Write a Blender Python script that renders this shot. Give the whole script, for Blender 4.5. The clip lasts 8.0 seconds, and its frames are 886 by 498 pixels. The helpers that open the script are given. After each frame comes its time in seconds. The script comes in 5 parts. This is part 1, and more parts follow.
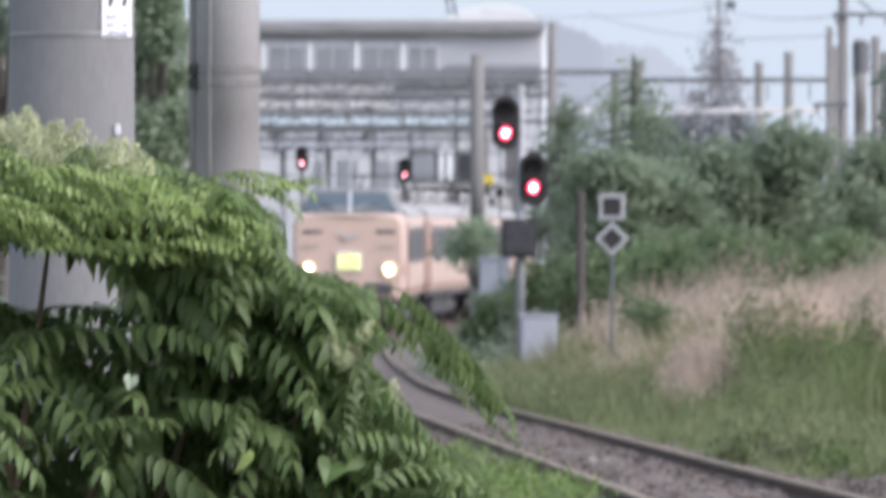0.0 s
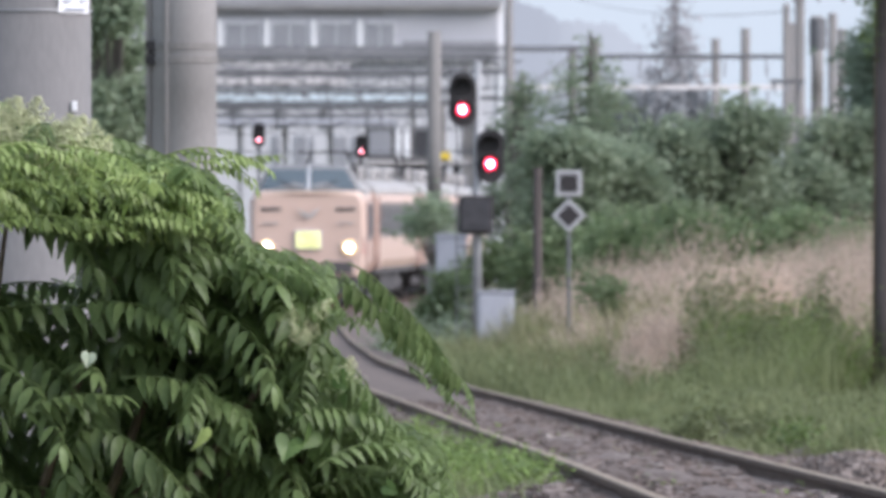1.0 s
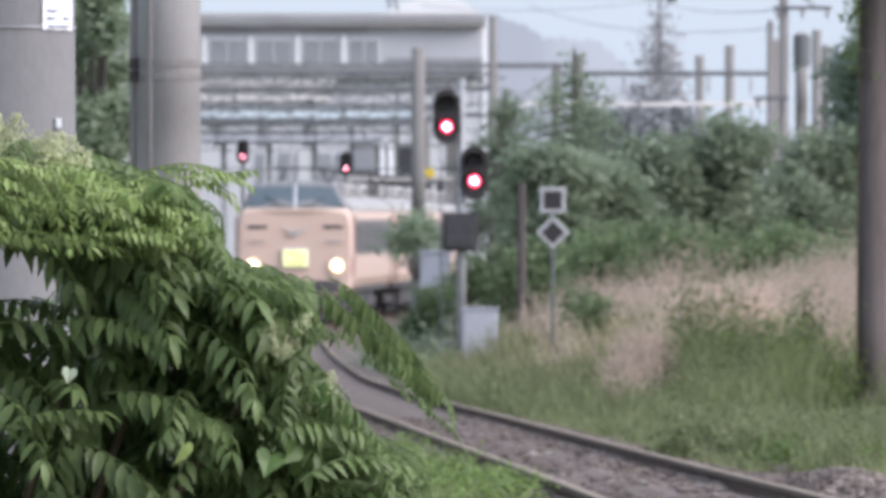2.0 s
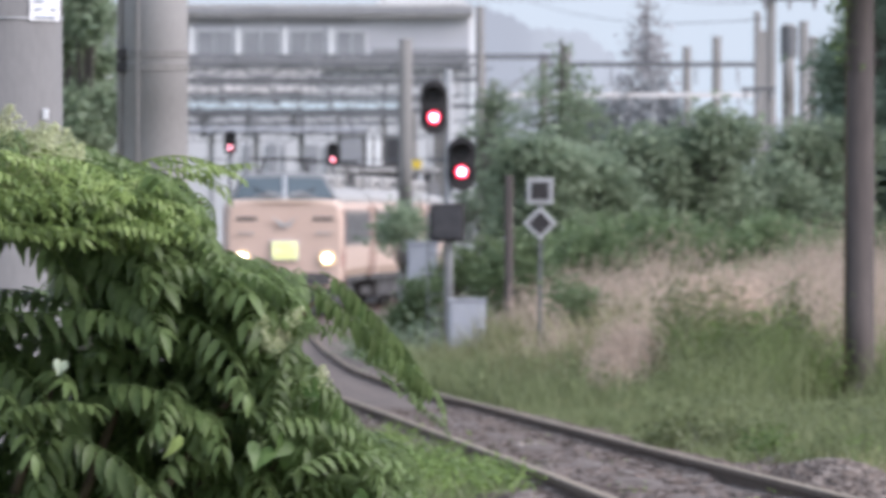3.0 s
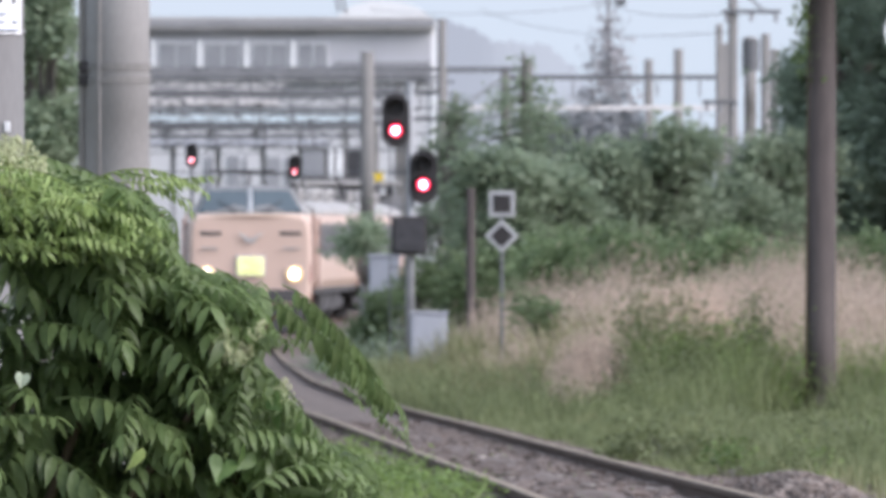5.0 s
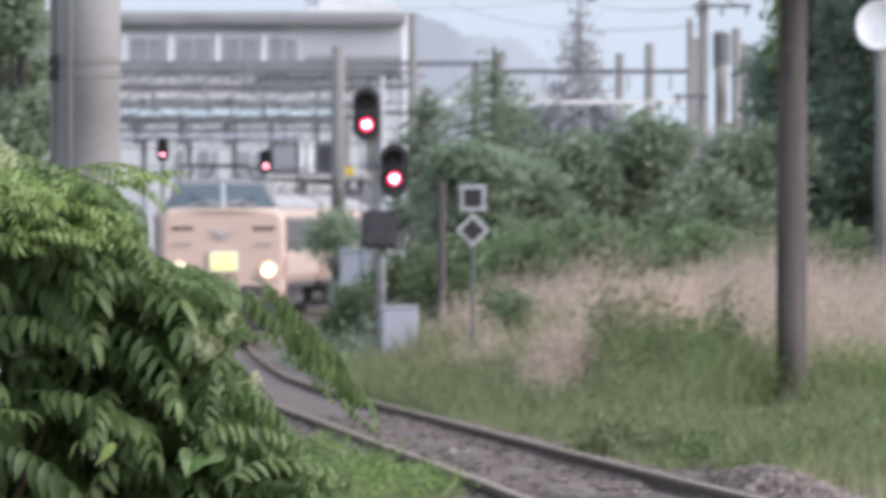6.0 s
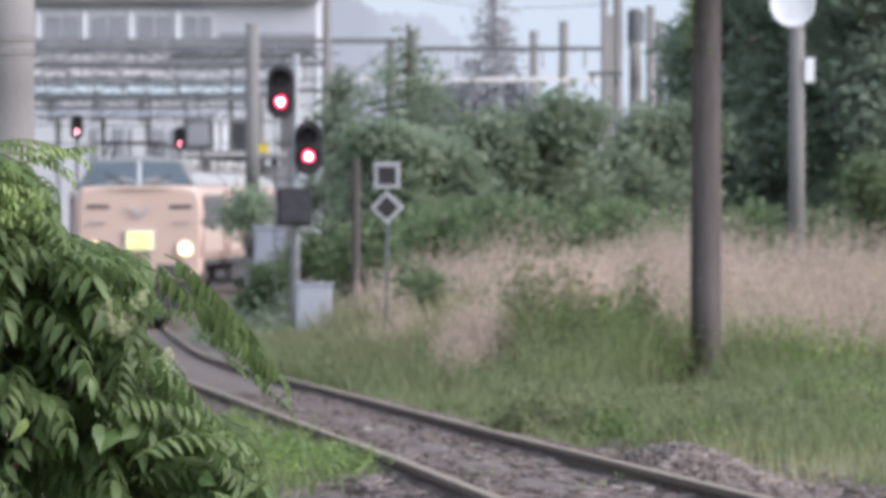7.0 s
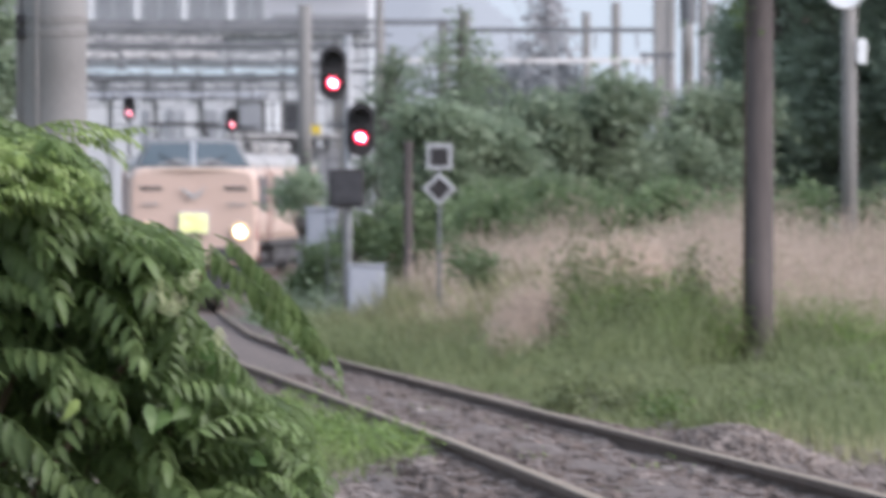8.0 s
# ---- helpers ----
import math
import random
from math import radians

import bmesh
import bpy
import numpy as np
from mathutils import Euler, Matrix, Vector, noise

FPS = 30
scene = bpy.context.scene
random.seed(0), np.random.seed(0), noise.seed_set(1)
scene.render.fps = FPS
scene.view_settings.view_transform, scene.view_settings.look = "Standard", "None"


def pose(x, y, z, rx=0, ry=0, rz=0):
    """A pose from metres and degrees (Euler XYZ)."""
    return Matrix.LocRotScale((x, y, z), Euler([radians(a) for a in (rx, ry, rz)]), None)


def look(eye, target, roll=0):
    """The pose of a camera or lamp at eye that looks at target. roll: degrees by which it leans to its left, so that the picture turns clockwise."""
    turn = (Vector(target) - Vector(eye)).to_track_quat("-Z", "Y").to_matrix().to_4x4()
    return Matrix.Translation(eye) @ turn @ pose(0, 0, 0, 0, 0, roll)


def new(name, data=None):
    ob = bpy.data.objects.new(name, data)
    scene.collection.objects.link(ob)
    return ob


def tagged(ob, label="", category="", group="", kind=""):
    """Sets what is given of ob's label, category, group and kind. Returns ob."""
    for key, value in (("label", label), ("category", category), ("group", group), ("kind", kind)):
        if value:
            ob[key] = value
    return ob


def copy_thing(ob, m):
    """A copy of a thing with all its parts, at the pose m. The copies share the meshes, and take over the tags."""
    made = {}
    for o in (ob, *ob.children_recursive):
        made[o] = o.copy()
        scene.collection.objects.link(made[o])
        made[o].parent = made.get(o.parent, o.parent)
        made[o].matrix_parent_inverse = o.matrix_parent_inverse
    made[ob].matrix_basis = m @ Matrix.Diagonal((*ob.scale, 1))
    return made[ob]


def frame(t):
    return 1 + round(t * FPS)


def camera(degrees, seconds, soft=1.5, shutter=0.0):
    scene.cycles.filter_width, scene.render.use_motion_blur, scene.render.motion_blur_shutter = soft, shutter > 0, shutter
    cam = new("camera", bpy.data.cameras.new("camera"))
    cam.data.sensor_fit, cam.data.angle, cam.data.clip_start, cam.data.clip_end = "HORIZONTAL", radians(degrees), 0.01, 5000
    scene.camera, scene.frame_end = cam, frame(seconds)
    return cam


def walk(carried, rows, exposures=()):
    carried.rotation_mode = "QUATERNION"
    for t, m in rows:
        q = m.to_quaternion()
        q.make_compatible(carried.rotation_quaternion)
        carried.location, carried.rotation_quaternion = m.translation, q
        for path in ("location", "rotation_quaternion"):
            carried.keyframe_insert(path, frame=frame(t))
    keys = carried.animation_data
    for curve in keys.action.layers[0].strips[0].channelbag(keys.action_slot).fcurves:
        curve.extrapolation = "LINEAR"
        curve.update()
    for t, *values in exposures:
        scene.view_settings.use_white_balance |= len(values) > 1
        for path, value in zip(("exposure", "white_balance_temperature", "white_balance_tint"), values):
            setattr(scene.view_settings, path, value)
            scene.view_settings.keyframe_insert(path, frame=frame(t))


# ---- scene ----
# camera on a tripod, long lens, panning by hand
EYE = 1.55
cam = camera(5.0, 8.0, soft=3.7, shutter=0.4)
cam.data.dof.use_dof = True
cam.data.dof.focus_distance = 22.0
cam.data.dof.aperture_fstop = 29.0
# seconds, yaw, pitch
PAN = [
    (0.0, 0.000, 0.236),
    (0.1, 0.029, 0.109),
    (0.2, -0.196, 0.202),
    (0.3, -0.160, 0.272),
    (0.4, -0.269, 0.281),
    (0.5, -0.303, 0.310),
    (0.6, -0.314, 0.272),
    (0.7, -0.189, 0.246),
    (0.8, -0.212, 0.144),
    (0.9, -0.208, 0.131),
    (1.0, -0.244, 0.104),
    (1.1, -0.208, 0.096),
    (1.2, -0.196, 0.189),
    (1.3, -0.256, 0.224),
    (1.4, -0.231, 0.157),
    (1.5, -0.147, 0.026),
    (1.6, -0.208, 0.101),
    (1.7, -0.298, 0.187),
    (2.8, -0.377, 0.207),
    (2.9, -0.480, 0.179),
    (3.0, -0.406, 0.148),
    (3.1, -0.322, 0.171),
    (3.2, -0.382, 0.179),
    (3.3, -0.368, 0.167),
    (3.4, -0.365, 0.150),
    (3.5, -0.313, 0.070),
    (3.6, -0.400, 0.096),
    (3.7, -0.586, 0.085),
    (3.8, -0.465, -0.009),
    (3.9, -0.417, 0.128),
    (4.0, -0.484, 0.235),
    (4.1, -0.527, 0.250),
    (4.2, -0.474, 0.176),
    (5.3, -0.655, 0.262),
    (5.4, -0.615, 0.290),
    (5.5, -0.534, 0.335),
    (5.6, -0.598, 0.317),
    (5.7, -0.571, 0.299),
    (5.8, -0.650, 0.242),
    (5.9, -0.724, 0.160),
    (6.0, -0.786, 0.187),
    (6.1, -1.022, 0.371),
    (6.2, -1.242, 0.534),
    (6.3, -1.207, 0.402),
    (6.4, -1.226, 0.265),
    (6.5, -1.378, 0.373),
    (6.6, -1.360, 0.393),
    (6.7, -1.280, 0.265),
    (6.8, -1.325, 0.090),
    (6.9, -1.300, -0.003),
    (7.0, -1.270, 0.060),
    (7.1, -1.325, 0.002),
    (7.2, -1.294, 0.007),
    (7.3, -1.285, -0.015),
    (7.4, -1.197, -0.068),
    (7.5, -1.046, -0.160),
    (7.6, -1.007, -0.238),
    (7.7, -1.098, -0.256),
    (7.8, -1.212, -0.318),
    (7.9, -1.135, -0.172),
    (8.0, -0.975, -0.046),
]
walk(cam, [(t, pose(0, 0, EYE, 90 + pitch, 0, yaw)) for t, yaw, pitch in PAN], [(0.0, 0.15, 6100, 21), (8.0, 0.15, 6100, 21)])

# ---- light: a bright overcast sky
world = bpy.data.worlds.new("overcast")
scene.world = world
world.use_nodes = True
wn, wl = world.node_tree.nodes, world.node_tree.links
wn.clear()
sky = wn.new("ShaderNodeTexSky")
sky.sky_type, sky.sun_disc = "NISHITA", False
sky.sun_elevation, sky.sun_rotation = radians(33), radians(117)
sky.air_density, sky.dust_density = 1.0, 4.0
b1, b2, add, out = (wn.new(n) for n in ("ShaderNodeBackground", "ShaderNodeBackground", "ShaderNodeAddShader", "ShaderNodeOutputWorld"))
b1.inputs["Strength"].default_value = 0.05
b2.inputs["Color"].default_value = (0.475, 0.555, 0.59, 1)
b2.inputs["Strength"].default_value = 1.22
wl.new(sky.outputs[0], b1.inputs[0])
wl.new(b1.outputs[0], add.inputs[0])
wl.new(b2.outputs[0], add.inputs[1])
wl.new(add.outputs[0], out.inputs[0])
sun = new("sun", bpy.data.lights.new("sun", "SUN"))
sun.data.energy, sun.data.angle, sun.data.color = 3.1, radians(40), (1.0, 0.97, 0.93)
sun.matrix_world = look((70, -35, 50), (0, 0, 0))


# ---- materials
def mat(name, a, b, scale=4.0, rough=0.7, metal=0.0, bump=0.2, fine=40.0, vary=0.0, glow=None, power=0.0, spec=0.5, trans=0.0, stretch=(1, 1, 1)):
    """Two colours mixed by noise at two scales, with bump and a spread per object or island."""
    m = bpy.data.materials.new(name)
    m.use_nodes = True
    n, l = m.node_tree.nodes, m.node_tree.links
    p = n["Principled BSDF"]
    tc, mp = n.new("ShaderNodeTexCoord"), n.new("ShaderNodeMapping")
    mp.inputs["Scale"].default_value = stretch
    l.new(tc.outputs["Object"], mp.inputs[0])
    n1, n2 = n.new("ShaderNodeTexNoise"), n.new("ShaderNodeTexNoise")
    n1.inputs["Scale"].default_value, n1.inputs["Detail"].default_value = scale, 5
    n2.inputs["Scale"].default_value, n2.inputs["Detail"].default_value = fine, 3
    for q in (n1, n2):
        l.new(mp.outputs[0], q.inputs["Vector"])
    mixv = n.new("ShaderNodeMath")
    mixv.operation = "MULTIPLY_ADD"
    mixv.inputs[1].default_value = 0.35
    l.new(n2.outputs[0], mixv.inputs[0])
    sc = n.new("ShaderNodeMath")
    sc.operation = "MULTIPLY"
    sc.inputs[1].default_value = 0.65
    l.new(n1.outputs[0], sc.inputs[0])
    l.new(sc.outputs[0], mixv.inputs[2])
    ramp = n.new("ShaderNodeValToRGB")
    ramp.color_ramp.elements[0].position, ramp.color_ramp.elements[1].position = 0.33, 0.67
    ramp.color_ramp.elements[0].color, ramp.color_ramp.elements[1].color = (*a, 1), (*b, 1)
    l.new(mixv.outputs[0], ramp.inputs[0])
    col = ramp.outputs[0]
    if vary:
        oi, ge = n.new("ShaderNodeObjectInfo"), n.new("ShaderNodeNewGeometry")
        ad = n.new("ShaderNodeMath")
        ad.operation = "ADD"
        l.new(oi.outputs["Random"], ad.inputs[0])
        l.new(ge.outputs["Random Per Island"], ad.inputs[1])
        mr = n.new("ShaderNodeMapRange")
        mr.inputs["From Max"].default_value = 2.0
        mr.inputs["To Min"].default_value, mr.inputs["To Max"].default_value = 1 - vary, 1 + vary
        l.new(ad.outputs[0], mr.inputs["Value"])
        hs = n.new("ShaderNodeHueSaturation")
        l.new(mr.outputs[0], hs.inputs["Value"])
        l.new(col, hs.inputs["Color"])
        col = hs.outputs[0]
    l.new(col, p.inputs["Base Color"])
    p.inputs["Roughness"].default_value, p.inputs["Metallic"].default_value = rough, metal
    p.inputs["Specular IOR Level"].default_value = spec
    if bump:
        bp = n.new("ShaderNodeBump")
        bp.inputs["Strength"].default_value, bp.inputs["Distance"].default_value = bump, 0.02
        l.new(mixv.outputs[0], bp.inputs["Height"])
        l.new(bp.outputs[0], p.inputs["Normal"])
    if glow:
        p.inputs["Emission Color"].default_value, p.inputs["Emission Strength"].default_value = (*glow, 1), power
    if trans:
        tr, mx = n.new("ShaderNodeBsdfTranslucent"), n.new("ShaderNodeMixShader")
        l.new(col, tr.inputs[0])
        mx.inputs[0].default_value = trans
        l.new(p.outputs[0], mx.inputs[1])
        l.new(tr.outputs[0], mx.inputs[2])
        l.new(mx.outputs[0], n["Material Output"].inputs[0])
    return m


M = {
    "side_glass": mat("side_glass", (0.055, 0.05, 0.05), (0.09, 0.08, 0.08), 1, 0.3, bump=0, spec=0.35),
    "reed_green": mat("reed_green", (0.20, 0.22, 0.10), (0.32, 0.30, 0.17), 0.6, 0.7, bump=0, fine=3, vary=0.4, trans=0.3),
    "board_edge": mat("board_edge", (0.36, 0.37, 0.38), (0.46, 0.47, 0.48), 6, 0.6, bump=0.05),
    "ground": mat("ground", (0.125, 0.10, 0.083), (0.12, 0.135, 0.07), 0.7, 0.95, bump=0.6, fine=9),
    "ballast": mat("ballast", (0.095, 0.074, 0.063), (0.18, 0.145, 0.127), 2.2, 0.95, bump=0.9, fine=22),
    "stone": mat("stone", (0.115, 0.092, 0.082), (0.235, 0.195, 0.175), 8, 0.9, vary=0.5),
    "rail_side": mat("rail_side", (0.055, 0.035, 0.026), (0.12, 0.08, 0.058), 5, 0.9, bump=0.5),
    "rail_top": mat("rail_top", (0.20, 0.155, 0.112), (0.30, 0.245, 0.185), 3, 0.8, 0.0, bump=0.2, fine=14),
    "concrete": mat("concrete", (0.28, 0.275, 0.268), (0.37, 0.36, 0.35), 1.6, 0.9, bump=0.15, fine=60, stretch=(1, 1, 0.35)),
    # same concrete, darkened to put the near pole's shaded side into its colour
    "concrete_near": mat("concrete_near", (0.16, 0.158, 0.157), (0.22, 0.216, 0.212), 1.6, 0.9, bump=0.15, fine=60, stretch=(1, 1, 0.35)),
    "stone_grey": mat("stone_grey", (0.19, 0.155, 0.137), (0.345, 0.295, 0.265), 8, 0.9, vary=0.45),
    "stone_pale": mat("stone_pale", (0.26, 0.235, 0.215), (0.40, 0.365, 0.34), 9, 0.9, vary=0.3),
    "weed_fresh": mat("weed_fresh", (0.17, 0.26, 0.065), (0.26, 0.37, 0.11), 2.0, 0.5, bump=0, fine=8, vary=0.4, trans=0.4),
    "concrete_dark": mat("concrete_dark", (0.17, 0.165, 0.155), (0.26, 0.25, 0.24), 1.2, 0.9, bump=0.2, stretch=(1, 1, 0.3)),
    "wood_pole": mat("wood_pole", (0.06, 0.052, 0.05), (0.125, 0.107, 0.10), 5, 0.95, bump=0.8, fine=45, stretch=(1, 1, 0.08), spec=0.2),
    "bark": mat("bark", (0.10, 0.09, 0.08), (0.18, 0.165, 0.15), 9, 0.9, bump=0.6),
    "stem": mat("stem", (0.10, 0.07, 0.05), (0.17, 0.13, 0.08), 20, 0.8),
    "leaf": mat("leaf", (0.145, 0.215, 0.08), (0.245, 0.33, 0.138), 12, 0.38, bump=0.25, fine=90, vary=0.45, trans=0.55, spec=0.4),
    "leaf_young": mat("leaf_young", (0.22, 0.31, 0.095), (0.35, 0.45, 0.165), 12, 0.45, bump=0.2, vary=0.4, trans=0.4),
    "leaf_vine": mat("leaf_vine", (0.085, 0.15, 0.045), (0.14, 0.22, 0.075), 14, 0.4, bump=0.2, vary=0.3, trans=0.3, spec=0.3),
    "leaf_pale": mat("leaf_pale", (0.30, 0.38, 0.26), (0.42, 0.48, 0.36), 12, 0.6, bump=0.2, vary=0.2, trans=0.25),
    "bud": mat("bud", (0.50, 0.54, 0.30), (0.68, 0.70, 0.46), 30, 0.7, vary=0.3, trans=0.2),
    # mid-distance leaf colours, lightened beyond real foliage in place of haze
    "tree_leaf": mat("tree_leaf", (0.215, 0.275, 0.185), (0.325, 0.395, 0.27), 1.2, 0.6, bump=0, vary=0.3, trans=0.5),
    "tree_dark": mat("tree_dark", (0.205, 0.265, 0.20), (0.305, 0.37, 0.275), 1.2, 0.6, bump=0, vary=0.3, trans=0.5),
    # two far leaf colours, paled and greyed to paint in the haze
    "tree_far_haze": mat("tree_far_haze", (0.29, 0.31, 0.325), (0.38, 0.395, 0.405), 0.6, 0.8, bump=0, vary=0.2, trans=0.3),
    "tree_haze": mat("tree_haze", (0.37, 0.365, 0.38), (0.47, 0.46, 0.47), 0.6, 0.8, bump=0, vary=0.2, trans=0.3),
    "grass": mat("grass", (0.145, 0.18, 0.078), (0.22, 0.255, 0.122), 0.5, 0.6, bump=0, fine=3, vary=0.45, trans=0.4),
    "weed": mat("weed", (0.11, 0.18, 0.05), (0.19, 0.28, 0.085), 1.5, 0.5, bump=0, fine=8, vary=0.4, trans=0.3),
    "shrub_leaf": mat("shrub_leaf", (0.13, 0.185, 0.09), (0.20, 0.27, 0.135), 1.2, 0.6, bump=0, vary=0.4, trans=0.45),
    "reed": mat("reed", (0.50, 0.40, 0.32), (0.66, 0.54, 0.445), 0.5, 0.85, bump=0, fine=3, vary=0.26, trans=0.4),
    "body": mat("body", (0.60, 0.445, 0.37), (0.66, 0.495, 0.415), 0.7, 0.4, bump=0.02),
    # body colour lightened into a painted highlight for the nose ridge
    "body_highlight": mat("body_highlight", (0.72, 0.56, 0.45), (0.78, 0.62, 0.52), 0.7, 0.4, bump=0.02),
    "red_paint": mat("red_paint", (0.20, 0.07, 0.06), (0.26, 0.09, 0.075), 1, 0.45, bump=0.02),
    "roof_grey": mat("roof_grey", (0.33, 0.32, 0.31), (0.46, 0.45, 0.44), 1.2, 0.6, bump=0.05),
    "equip": mat("equip", (0.11, 0.11, 0.11), (0.20, 0.20, 0.20), 2, 0.7),
    "under": mat("under", (0.045, 0.045, 0.05), (0.10, 0.095, 0.095), 2, 0.8),
    "black": mat("black", (0.018, 0.017, 0.018), (0.035, 0.032, 0.033), 6, 0.65, bump=0.1),
    "glass": mat("glass", (0.06, 0.085, 0.10), (0.10, 0.13, 0.15), 1, 0.08, bump=0, spec=0.9),
    "window_band": mat("window_band", (0.11, 0.095, 0.09), (0.18, 0.155, 0.145), 1, 0.35, bump=0, spec=0.4),
    "cab_grey": mat("cab_grey", (0.17, 0.17, 0.17), (0.25, 0.25, 0.25), 2, 0.6),
    "silver": mat("silver", (0.55, 0.56, 0.57), (0.68, 0.69, 0.70), 9, 0.3, 0.6, bump=0.05),
    "white": mat("white", (0.76, 0.78, 0.79), (0.84, 0.85, 0.86), 3, 0.55, bump=0.05),
    "box_grey": mat("box_grey", (0.36, 0.38, 0.43), (0.46, 0.48, 0.53), 3, 0.6, bump=0.08),
    "galv": mat("galv", (0.30, 0.31, 0.32), (0.44, 0.45, 0.46), 4, 0.55, 0.3, bump=0.1),
    "steel": mat("steel", (0.12, 0.125, 0.135), (0.18, 0.185, 0.195), 3, 0.7, 0.1, bump=0.1),
    "wall_grey": mat("wall_grey", (0.43, 0.44, 0.47), (0.52, 0.53, 0.56), 0.3, 0.8, bump=0.1),
    "wall_pale": mat("wall_pale", (0.52, 0.53, 0.55), (0.63, 0.64, 0.65), 0.3, 0.8, bump=0.1),
    "band_grey": mat("band_grey", (0.25, 0.255, 0.27), (0.33, 0.335, 0.35), 0.4, 0.7, bump=0.1),
    "canopy": mat("canopy", (0.68, 0.66, 0.66), (0.84, 0.81, 0.80), 0.5, 0.6, bump=0.1),
    "canopy_blue": mat("canopy_blue", (0.60, 0.72, 0.77), (0.70, 0.80, 0.84), 0.4, 0.6, bump=0.1),
    "glass_far": mat("glass_far", (0.24, 0.25, 0.27), (0.33, 0.34, 0.36), 0.6, 0.3, bump=0),
    "yellow": mat("yellow", (0.65, 0.47, 0.03), (0.75, 0.55, 0.05), 5, 0.5),
    "ink": mat("ink", (0.03, 0.03, 0.035), (0.06, 0.06, 0.065), 10, 0.6),
    "ink_pale": mat("ink_pale", (0.30, 0.34, 0.42), (0.38, 0.42, 0.50), 10, 0.6),
    "rust": mat("rust", (0.40, 0.17, 0.08), (0.52, 0.24, 0.12), 8, 0.7),
    "red_core": mat("red_core", (0.8, 0.3, 0.3), (0.8, 0.3, 0.3), glow=(1.0, 0.50, 0.55), power=13.0),
    "red_lens": mat("red_lens", (0.5, 0.01, 0.03), (0.5, 0.01, 0.03), glow=(1.0, 0.014, 0.075), power=3.0, rough=0.3),
    "dim_red": mat("dim_red", (0.35, 0.02, 0.03), (0.45, 0.03, 0.04), 9, 0.3),
    "lamp_white": mat("lamp_white", (0.8, 0.8, 0.7), (0.8, 0.8, 0.7), glow=(1.0, 0.92, 0.66), power=22.0),
    # own glow for the ring that imitates each headlight's warm halo
    "halo_yellow": mat("halo_yellow", (0.7, 0.6, 0.35), (0.7, 0.6, 0.35), glow=(1.0, 0.60, 0.20), power=0.9, rough=0.3),
    "sign_yellow": mat("sign_yellow", (0.6, 0.6, 0.3), (0.7, 0.7, 0.35), 4, glow=(0.88, 0.92, 0.42), power=0.62),
    "sign_ink": mat("sign_ink", (0.35, 0.38, 0.12), (0.40, 0.42, 0.16), 4, glow=(0.6, 0.65, 0.2), power=0.35),
    # near-black hill with an even blue-grey glow that stands in for haze
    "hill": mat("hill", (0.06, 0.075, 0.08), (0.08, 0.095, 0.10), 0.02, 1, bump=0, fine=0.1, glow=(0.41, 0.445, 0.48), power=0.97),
}


# ---- mesh helpers
def part(name, bm, material, parent=None, label="", smooth=False):
    """Links a bmesh as one mesh object, under parent where there is one."""
    me = bpy.data.meshes.new(name)
    bm.to_mesh(me)
    bm.free()
    me.materials.append(M[material])
    if smooth:
        me.polygons.foreach_set("use_smooth", [True] * len(me.polygons))
    ob = new(name, me)
    ob.parent = parent
    if label:
        ob["label"] = label
    return ob


def raw(name, verts, faces, material, parent=None, label=""):
    me = bpy.data.meshes.new(name)
    me.from_pydata([tuple(v) for v in verts], [], faces)
    me.materials.append(M[material])
    ob = new(name, me)
    ob.parent = parent
    if label:
        ob["label"] = label
    return ob


def thing(name, m, label, category, group="", kind=""):
    e = new(name)
    e.empty_display_size = 0.2
    e.matrix_world = m
    return tagged(e, label, category, group, kind)


def box(bm, x0, x1, y0, y1, z0, z1, bevel=0.0):
    g = bmesh.ops.create_cube(bm, size=1)
    bmesh.ops.transform(bm, verts=g["verts"], matrix=Matrix.Translation(((x0 + x1) / 2, (y0 + y1) / 2, (z0 + z1) / 2)) @ Matrix.Diagonal((x1 - x0, y1 - y0, z1 - z0, 1)))
    if bevel:
        ed = list({e for v in g["verts"] for e in v.link_edges})
        bmesh.ops.bevel(bm, geom=ed, offset=bevel, segments=2, affect="EDGES", profile=0.5)
    return bm


def rod(bm, a, b, r0, r1=None, n=12):
    a, b = Vector(a), Vector(b)
    r1 = r0 if r1 is None else r1
    g = bmesh.ops.create_cone(bm, cap_ends=True, segments=n, radius1=r0, radius2=r1, depth=(b - a).length)
    turn = (b - a).to_track_quat("Z", "Y").to_matrix().to_4x4()
    bmesh.ops.transform(bm, verts=g["verts"], matrix=Matrix.Translation((a + b) / 2) @ turn)
    return bm


def B():
    return bmesh.new()


# ---- the line of the track: ground plan and level by distance
YS = (0, 38.5, 47, 56, 64, 95, 120, 150, 190, 224, 258, 268, 290, 310, 340, 420)
XS = (2.1, 1.835, 1.69, 1.57, 1.37, 0.545, -0.2, -0.85, -1.33, -1.69, -2.31, -2.4, -1.15, 0.4, 1.6, 2.0)
ZS = (0.8, 0.573, 0.515, 0.455, 0.42, 0.324, 0.25, 0.18, 0.08, -0.005, 0.345, 0.455, 0.60, 0.70, 0.80, 0.9)


def smooth_line(ys, vs):
    """A line through the points, rounded by averaging."""
    grid = np.arange(-60, 1200, 1.0)
    v = np.interp(grid, ys, vs)
    for _ in range(2):
        v = np.convolve(np.pad(v, 5, mode="edge"), np.ones(11) / 11, mode="valid")
    return grid, v


GX, GZ = smooth_line(YS, XS), smooth_line(YS, ZS)


def track_x(y):
    return np.interp(y, *GX)


def track_z(y):
    return np.interp(y, *GZ)


